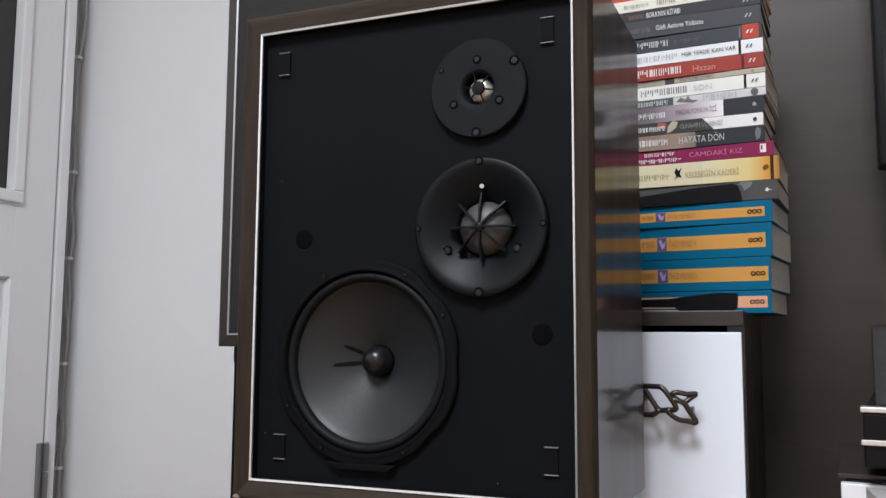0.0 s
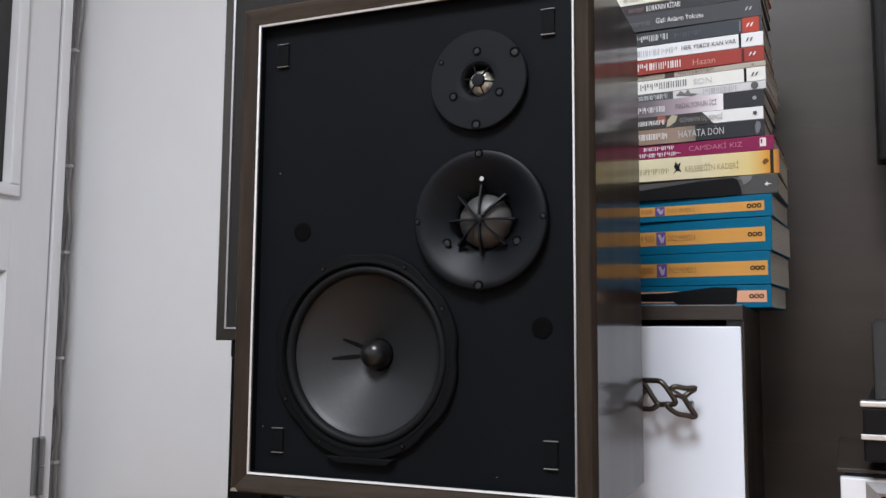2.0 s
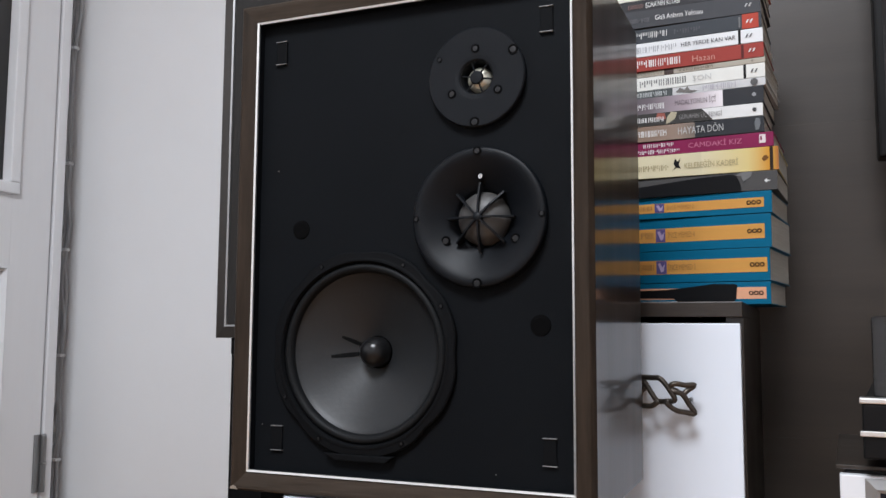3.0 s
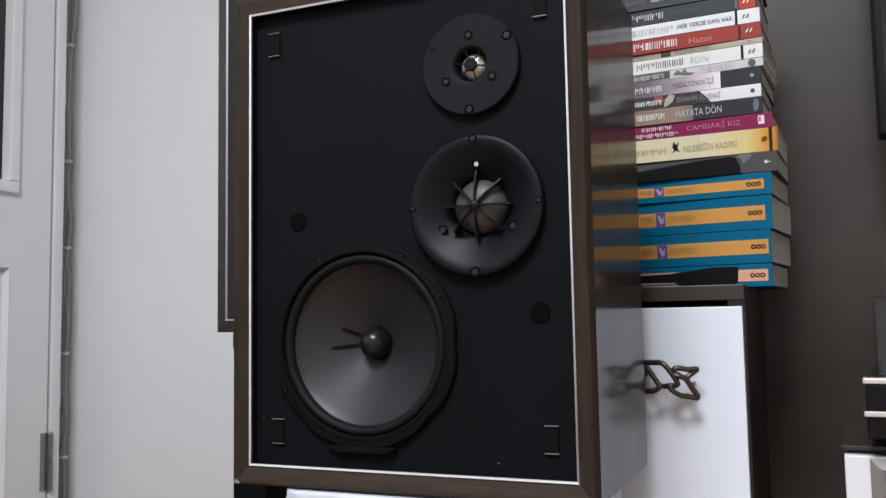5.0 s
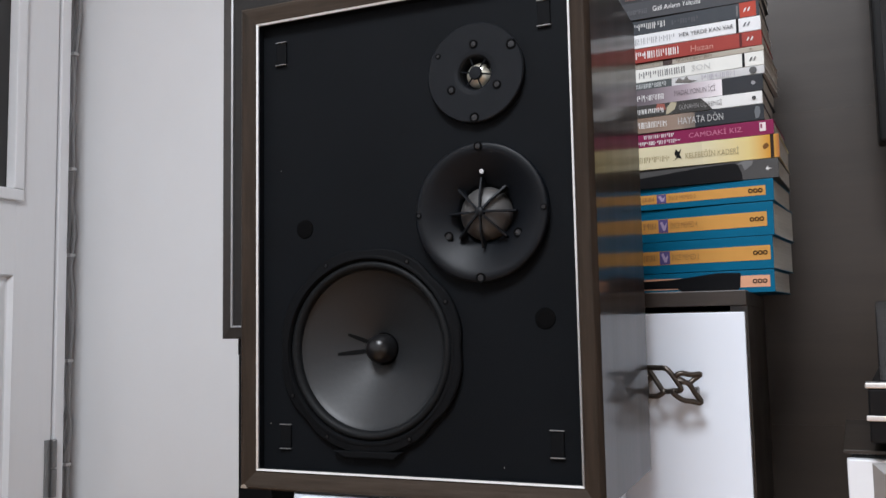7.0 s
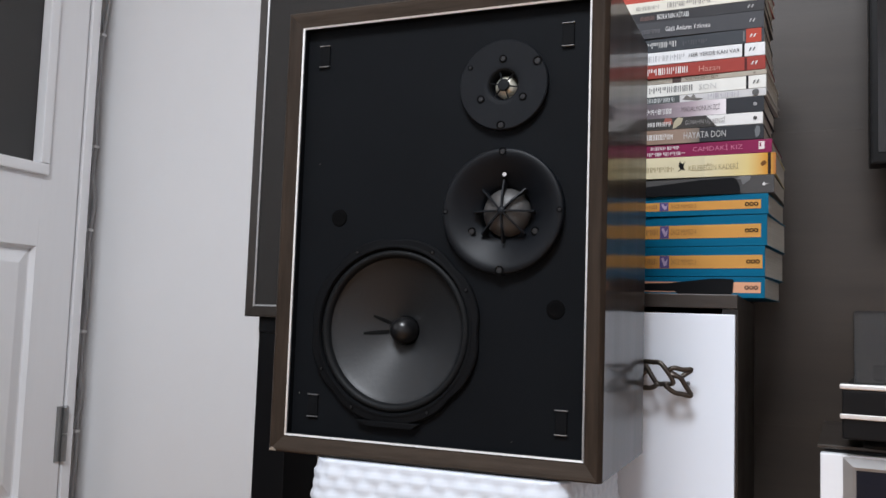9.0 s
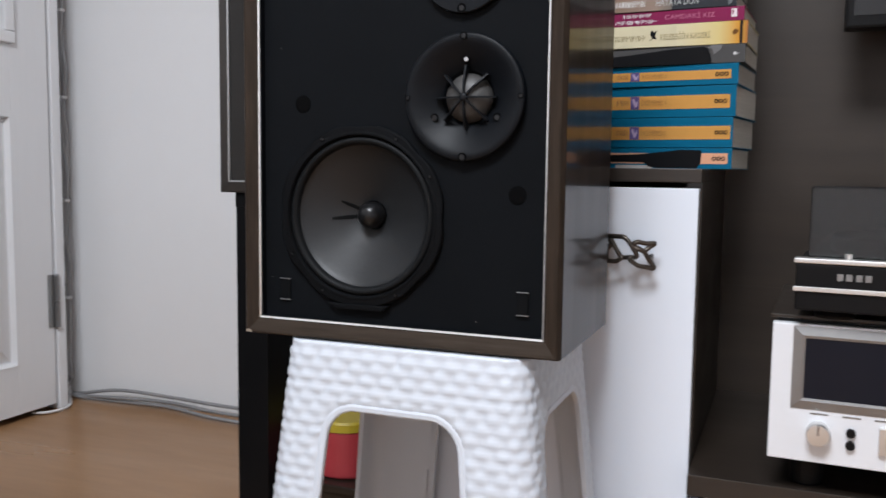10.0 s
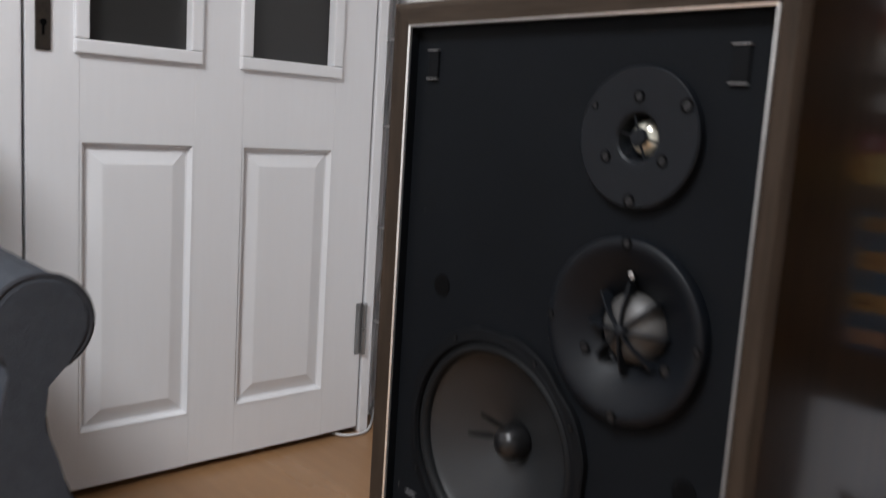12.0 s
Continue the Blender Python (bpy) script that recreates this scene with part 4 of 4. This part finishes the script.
def book(z0, z1, right, turn, colour, label, page, length, shift, bits):
    """A paperback lying flat, spine towards the room, its right end at the given x and turned back to the left."""
    th = z1 - z0 - 0.0005
    ob = thing("book", label, "book", (right, BOOK_Y + shift, z0), "stack of books")
    ob.rotation_euler[2] = radians(-turn)
    c = min(0.0009, th * 0.12)
    cover = box(-length, 0, 0, page, 0, c, 0)
    box(-length, 0, 0, page, th - c, th, bm=cover)
    box(-length, 0, -0.0012, c, -0.0, th, 0.0005, bm=cover)
    part("cover", cover, card(colour), ob)
    part("page_block", box(-length + 0.001, -0.0012, c, page - 0.0015, c, th - c), PAPER, ob, "cream page block")
    spine_bits(ob, th, bits)
    return ob


book(0.6453, 0.6725, -0.017, 6.0, TEAL, "teal paperback volume partly covered in black", 0.138, 0.2, 0.0,
     [("block", -180, -5, 0.24, 0.76, (0.70, 0.36, 0.22)),
      ("block", -153, -103, 0.0, 0.16, (0.42, 0.40, 0.38)),
      ("rings", -25, -8, 0.34, 0.66, (INK, 3)),
      ("shape", -157, -38, 0.04, 0.93, (INK, [(-0.3, 0.30), (0.0, 0.30), (0.36, 0.28), (0.42, 0.05), (0.5, 0.0), (0.95, 0.0), (0.99, 0.25), (1.0, 0.9), (0.985, 0.97), (0.77, 1.0), (0.6, 0.9), (0.3, 0.74), (-0.3, 0.66)]))])
book(0.673, 0.7128, -0.017, 8.0, TEAL, "teal paperback volume with an orange spine band", 0.138, 0.2, 0.0,
     [("block", -180, -3, 0.27, 0.71, ORANGE),
      ("bars", -156, -139, 0.4, 0.6, ((0.30, 0.15, 0.06), 5)),
      ("block", -136, -123, 0.28, 0.7, (0.10, 0.08, 0.22)),
      ("shape", -134, -125, 0.34, 0.64, ((0.42, 0.33, 0.48), [(0, 0.9), (0.35, 1), (0.6, 0.5), (1, 0.9), (0.8, 0.1), (0.45, 0.0), (0.2, 0.5)])),
      ("text", -121, -87, 0.4, 0.59, ("İNCE MEMED 3", (0.34, 0.17, 0.06))),
      ("rings", -23, -6, 0.37, 0.62, (INK, 3))])
book(0.713, 0.7535, -0.0145, 8.0, TEAL, "teal paperback volume with an orange spine band", 0.138, 0.2, 0.0,
     [("block", -180, -7.5, 0.27, 0.71, ORANGE),
      ("bars", -158.5, -141.5, 0.4, 0.6, ((0.30, 0.15, 0.06), 5)),
      ("block", -138.5, -126.5, 0.28, 0.7, (0.10, 0.08, 0.22)),
      ("shape", -136.5, -127.5, 0.34, 0.64, ((0.42, 0.33, 0.48), [(0, 0.9), (0.35, 1), (0.6, 0.5), (1, 0.9), (0.8, 0.1), (0.45, 0.0), (0.2, 0.5)])),
      ("text", -123.5, -89.5, 0.4, 0.59, ("İNCE MEMED 4", (0.34, 0.17, 0.06))),
      ("rings", -27.5, -10.5, 0.37, 0.62, (INK, 3))])
book(0.754, 0.781, -0.013, 6.5, TEAL, "teal paperback volume with an orange spine band", 0.138, 0.2, 0.0,
     [("block", -180, -9, 0.27, 0.71, ORANGE),
      ("bars", -160, -143, 0.4, 0.6, ((0.30, 0.15, 0.06), 5)),
      ("block", -140, -128, 0.28, 0.7, (0.10, 0.08, 0.22)),
      ("shape", -138, -129, 0.34, 0.64, ((0.42, 0.33, 0.48), [(0, 0.9), (0.35, 1), (0.6, 0.5), (1, 0.9), (0.8, 0.1), (0.45, 0.0), (0.2, 0.5)])),
      ("text", -125, -91, 0.4, 0.59, ("İNCE MEMED 2", (0.34, 0.17, 0.06))),
      ("rings", -29, -12, 0.37, 0.62, (INK, 3))])
book(0.7812, 0.805, -0.006, 4.5, (0.075, 0.073, 0.072), "grey and black paperback", 0.13, 0.21, 0.0,
     [("shape", -168, -41, 0, 1.0, (INK, [(-0.3, 0.0), (1.0, 0.0), (0.99, 0.40), (0.96, 0.80), (0.92, 0.92), (0.6, 0.85), (0.0, 0.55), (-0.3, 0.5)])),
      ("shape", -47, -28, 0.35, 1.0, ((0.16, 0.16, 0.16), [(0, 0.75), (0.3, 1), (1, 1), (0.9, 0.6), (0.45, 0.2), (0.3, 0.7)])),
      ("shape", -15, -7, 0.38, 0.62, (WHITE_C, [(0, 0.4), (0.4, 1), (0.45, 0.6), (1, 0.4), (0.45, 0.3), (0.4, 0.0)]))])
book(0.805, 0.8338, -0.004, 3.5, (0.62, 0.53, 0.25), "yellow paperback with an orange end", 0.135, 0.21, 0.0,
     [("block", -200, -89, 0, 1, (0.62, 0.56, 0.38)),
      ("fade", -89, -35, 0, 1, ((0.62, 0.56, 0.38), (0.62, 0.50, 0.22))),
      ("fade", -35, -10, 0, 1, ((0.62, 0.50, 0.22), (0.55, 0.25, 0.03))),
      ("block", -10, -6, 0, 1, (0.03, 0.02, 0.015)),
      ("fade", -6, 0, 0, 1, ((0.50, 0.26, 0.05), (0.33, 0.12, 0.04))),
      ("bars", -170, -129, 0.3, 0.55, ((0.27, 0.22, 0.12), 10)),
      ("shape", -124, -114, 0.22, 0.8, (INK, [(0, 0.1), (0.35, 0.35), (0.1, 0.6), (0.3, 1), (0.6, 0.75), (0.95, 0.95), (0.75, 0.5), (1, 0.2), (0.5, 0.3)])),
      ("text", -110, -46, 0.32, 0.58, ("KELEBEĞİN KADERİ", (0.36, 0.30, 0.17))),
      ("shape", -19, -11, 0.35, 0.65, ((0.16, 0.07, 0.02), [(0, 0.5), (0.3, 0.9), (0.7, 1), (1, 0.6), (0.7, 0.3), (0.3, 0.1)]))])
book(0.8338, 0.852, -0.009, 4.0, (0.215, 0.020, 0.075), "magenta paperback lying in a stack", 0.135, 0.21, 0.0,
     [("bars", -156, -117, 0.58, 0.84, (WHITE_C, 8)),
      ("bars", -165, -109, 0.12, 0.4, (WHITE_C, 13)),
      ("text", -100, -36, 0.34, 0.7, ("CAMDAKİ KIZ", (0.50, 0.17, 0.26))),
      ("block", -16, -9, 0.26, 0.84, (0.72, 0.66, 0.66)),
      ("block", -15, -13, 0.45, 0.75, (0.2, 0.03, 0.07))])
book(0.852, 0.872, -0.019, 3.5, DARK, "dark grey paperback with a tan end", 0.13, 0.195, 0.0,
     [("fade", -190, -101, 0, 1, ((0.20, 0.13, 0.09), (0.27, 0.20, 0.16))),
      ("fade", -101, -81, 0, 1, ((0.27, 0.20, 0.16), (0.17, 0.14, 0.12))),
      ("bars", -156, -115, 0.3, 0.7, (WHITE_C, 11)),
      ("text", -102, -47, 0.28, 0.76, ("HAYATA DÖN", (0.46, 0.46, 0.45))),
      ("shape", -11, -4, 0.1, 0.9, ((0.15, 0.16, 0.17), [(0.2, 0), (0, 0.6), (0.3, 1), (0.9, 0.9), (1, 0.5), (0.7, 0.1)]))])
book(0.872, 0.888, -0.02, 3.3, WHITE_C, "black and white paperback", 0.13, 0.195, 0.0,
     [("shape", -155, -58, 0, 1, ((0.05, 0.048, 0.045), [(-0.4, 0), (1.0, 0), (0.93, 0.55), (0.86, 1.0), (-0.4, 1)])),
      ("shape", -128, -115, 0.3, 1, ((0.30, 0.10, 0.08), [(0, 0.3), (0.2, 1), (0.9, 0.9), (1, 0.2)])),
      ("shape", -115, -101, 0, 1, ((0.40, 0.36, 0.26), [(0, 0), (0.1, 0.6), (0.5, 1), (1, 0.9), (0.8, 0.4), (0.3, 0.1)])),
      ("bars", -155, -117, 0.28, 0.66, (WHITE_C, 10)),
      ("text", -99, -47, 0.28, 0.7, ("GÜNAHIN ÜÇ RENGİ", (0.24, 0.23, 0.23))),
      ("disc", -12, -7, 0.2, 0.8, ((0.07, 0.07, 0.07), 1))])
book(0.888, 0.909, -0.0185, 4.0, DARK, "dark paperback with a pale pink title field", 0.13, 0.195, 0.0,
     [("fade", -190, -136.5, 0, 1, ((0.06, 0.055, 0.06), (0.15, 0.125, 0.14))),
      ("fade", -136.5, -91.5, 0, 1, ((0.15, 0.125, 0.14), (0.36, 0.30, 0.33))),
      ("fade", -91.5, -47.5, 0, 1, ((0.36, 0.30, 0.33), (0.74, 0.70, 0.72))),
      ("bars", -156.5, -118.5, 0.26, 0.62, (WHITE_C, 10)),
      ("text", -105.5, -55.5, 0.34, 0.68, ("MADALYONUN İÇİ", (0.14, 0.12, 0.13))),
      ("disc", -13.5, -8.5, 0.32, 0.7, ((0.30, 0.30, 0.31), 1))])
book(0.909, 0.9195, -0.016, 5.2, (0.55, 0.55, 0.55), "thin grey and white paperback", 0.13, 0.195, 0.0,
     [("block", -190, -111, 0, 1, (0.085, 0.095, 0.095)),
      ("bars", -159, -117, 0.2, 0.78, ((0.48, 0.50, 0.50), 10)),
      ("shape", -107, -80, 0.1, 1, ((0.16, 0.15, 0.14), [(0, 0.3), (0.2, 0.9), (0.4, 0.5), (0.55, 1), (0.65, 0.4), (1, 0.2), (0.7, 0.0), (0.3, 0.2)])),
      ("bars", -74, -34, 0.15, 0.85, ((0.40, 0.38, 0.42), 9)),
      ("disc", -18, -8, 0.06, 0.94, ((0.10, 0.10, 0.10), 1))])
book(0.9195, 0.9372, -0.016, 5.2, (0.70, 0.70, 0.66), "white paperback with a pale title", 0.13, 0.195, 0.0,
     [("bars", -153, -93, 0.26, 0.74, ((0.16, 0.16, 0.16), 10)),
      ("text", -86, -63, 0.28, 0.72, ("SON", (0.50, 0.50, 0.49))),
      ("block", -25, -22, 0, 1, INK),
      ("marks", -17, -8, 0.28, 0.72, ((0.12, 0.12, 0.12), 2))])
book(0.9372, 0.9442, -0.0155, 5.0, (0.40, 0.36, 0.30), "thin beige paperback lying in a stack", 0.13, 0.195, 0.0,
     [("block", -121.5, -109.5, 0, 1, (0.07, 0.05, 0.045)),
      ("bars", -157.5, -123.5, 0.25, 0.75, ((0.30, 0.27, 0.22), 10)),
      ("bars", -104.5, -60.5, 0.22, 0.8, ((0.16, 0.12, 0.09), 13)),
      ("disc", -16.5, -13.5, 0.2, 0.8, ((0.25, 0.22, 0.18), 1))])
book(0.9442, 0.963, -0.017, 3.6, (0.30, 0.052, 0.042), "brick red paperback lying in a stack", 0.13, 0.195, 0.0,
     [("bars", -157, -98, 0.24, 0.74, (WHITE_C, 10)),
      ("text", -85, -57, 0.22, 0.66, ("Hazan", (0.52, 0.25, 0.21))),
      ("block", -26, -23, 0.05, 0.95, (0.09, 0.02, 0.02)),
      ("marks", -18, -9, 0.3, 0.72, (WHITE_C, 2))])
book(0.963, 0.981, -0.0175, 3.3, (0.70, 0.71, 0.72), "white paperback with a dark title", 0.13, 0.195, 0.0,
     [("bars", -153.5, -102.5, 0.26, 0.7, ((0.36, 0.37, 0.38), 10)),
      ("text", -97.5, -31.5, 0.36, 0.68, ("HER YERDE KAN VAR", (0.07, 0.07, 0.075))),
      ("block", -28.5, -25.5, 0, 1, INK),
      ("marks", -20.5, -11.5, 0.32, 0.72, ((0.14, 0.14, 0.15), 2))])
book(0.981, 1.0, -0.0185, 3.0, (0.052, 0.058, 0.066), "dark slate paperback with a red end block", 0.13, 0.195, 0.0,
     [("bars", -156.5, -112.5, 0.28, 0.7, ((0.62, 0.62, 0.60), 9)),
      ("bars", -104.5, -71.5, 0.3, 0.62, ((0.085, 0.085, 0.095), 5)),
      ("block", -26.5, -24.5, 0.15, 0.85, (0.16, 0.16, 0.16)),
      ("block", -22.5, -3.5, 0, 1, (0.40, 0.06, 0.038)),
      ("marks", -18.5, -9.5, 0.3, 0.7, (WHITE_C, 2))])
book(1.0, 1.0233, -0.019, 2.0, (0.062, 0.064, 0.070), "dark grey paperback with a white title", 0.13, 0.2, 0.0,
     [("bars", -159, -134, 0.3, 0.55, ((0.13, 0.13, 0.14), 9)),
      ("text", -127, -68, 0.34, 0.64, ("Gizli Anların Yolcusu", WHITE_C)),
      ("marks", -19, -10, 0.3, 0.64, ((0.45, 0.45, 0.45), 2))])
book(1.0233, 1.038, -0.0185, 3.0, (0.045, 0.045, 0.048), "black paperback with a bold white title", 0.13, 0.2, 0.0,
     [("bars", -162.5, -141.5, 0.25, 0.65, ((0.20, 0.12, 0.11), 9)),
      ("text", -139.5, -96.5, 0.22, 0.74, ("BORA'NIN KİTABI", WHITE_C)),
      ("marks", -21.5, -12.5, 0.25, 0.7, ((0.4, 0.4, 0.4), 2))])
book(1.038, 1.054, -0.019, 3.0, CREAM, "cream paperback with a dark title", 0.13, 0.2, 0.0,
     [("bars", -168, -136, 0.25, 0.6, ((0.30, 0.29, 0.27), 9)),
      ("bars", -125, -67, 0.25, 0.7, ((0.20, 0.19, 0.18), 12))])
book(1.054, 1.075, -0.021, 5.0, (0.42, 0.08, 0.06), "red paperback on top of the stack", 0.13, 0.215, 0.0,
     [("bars", -141, -85, 0.28, 0.7, (WHITE_C, 10))])
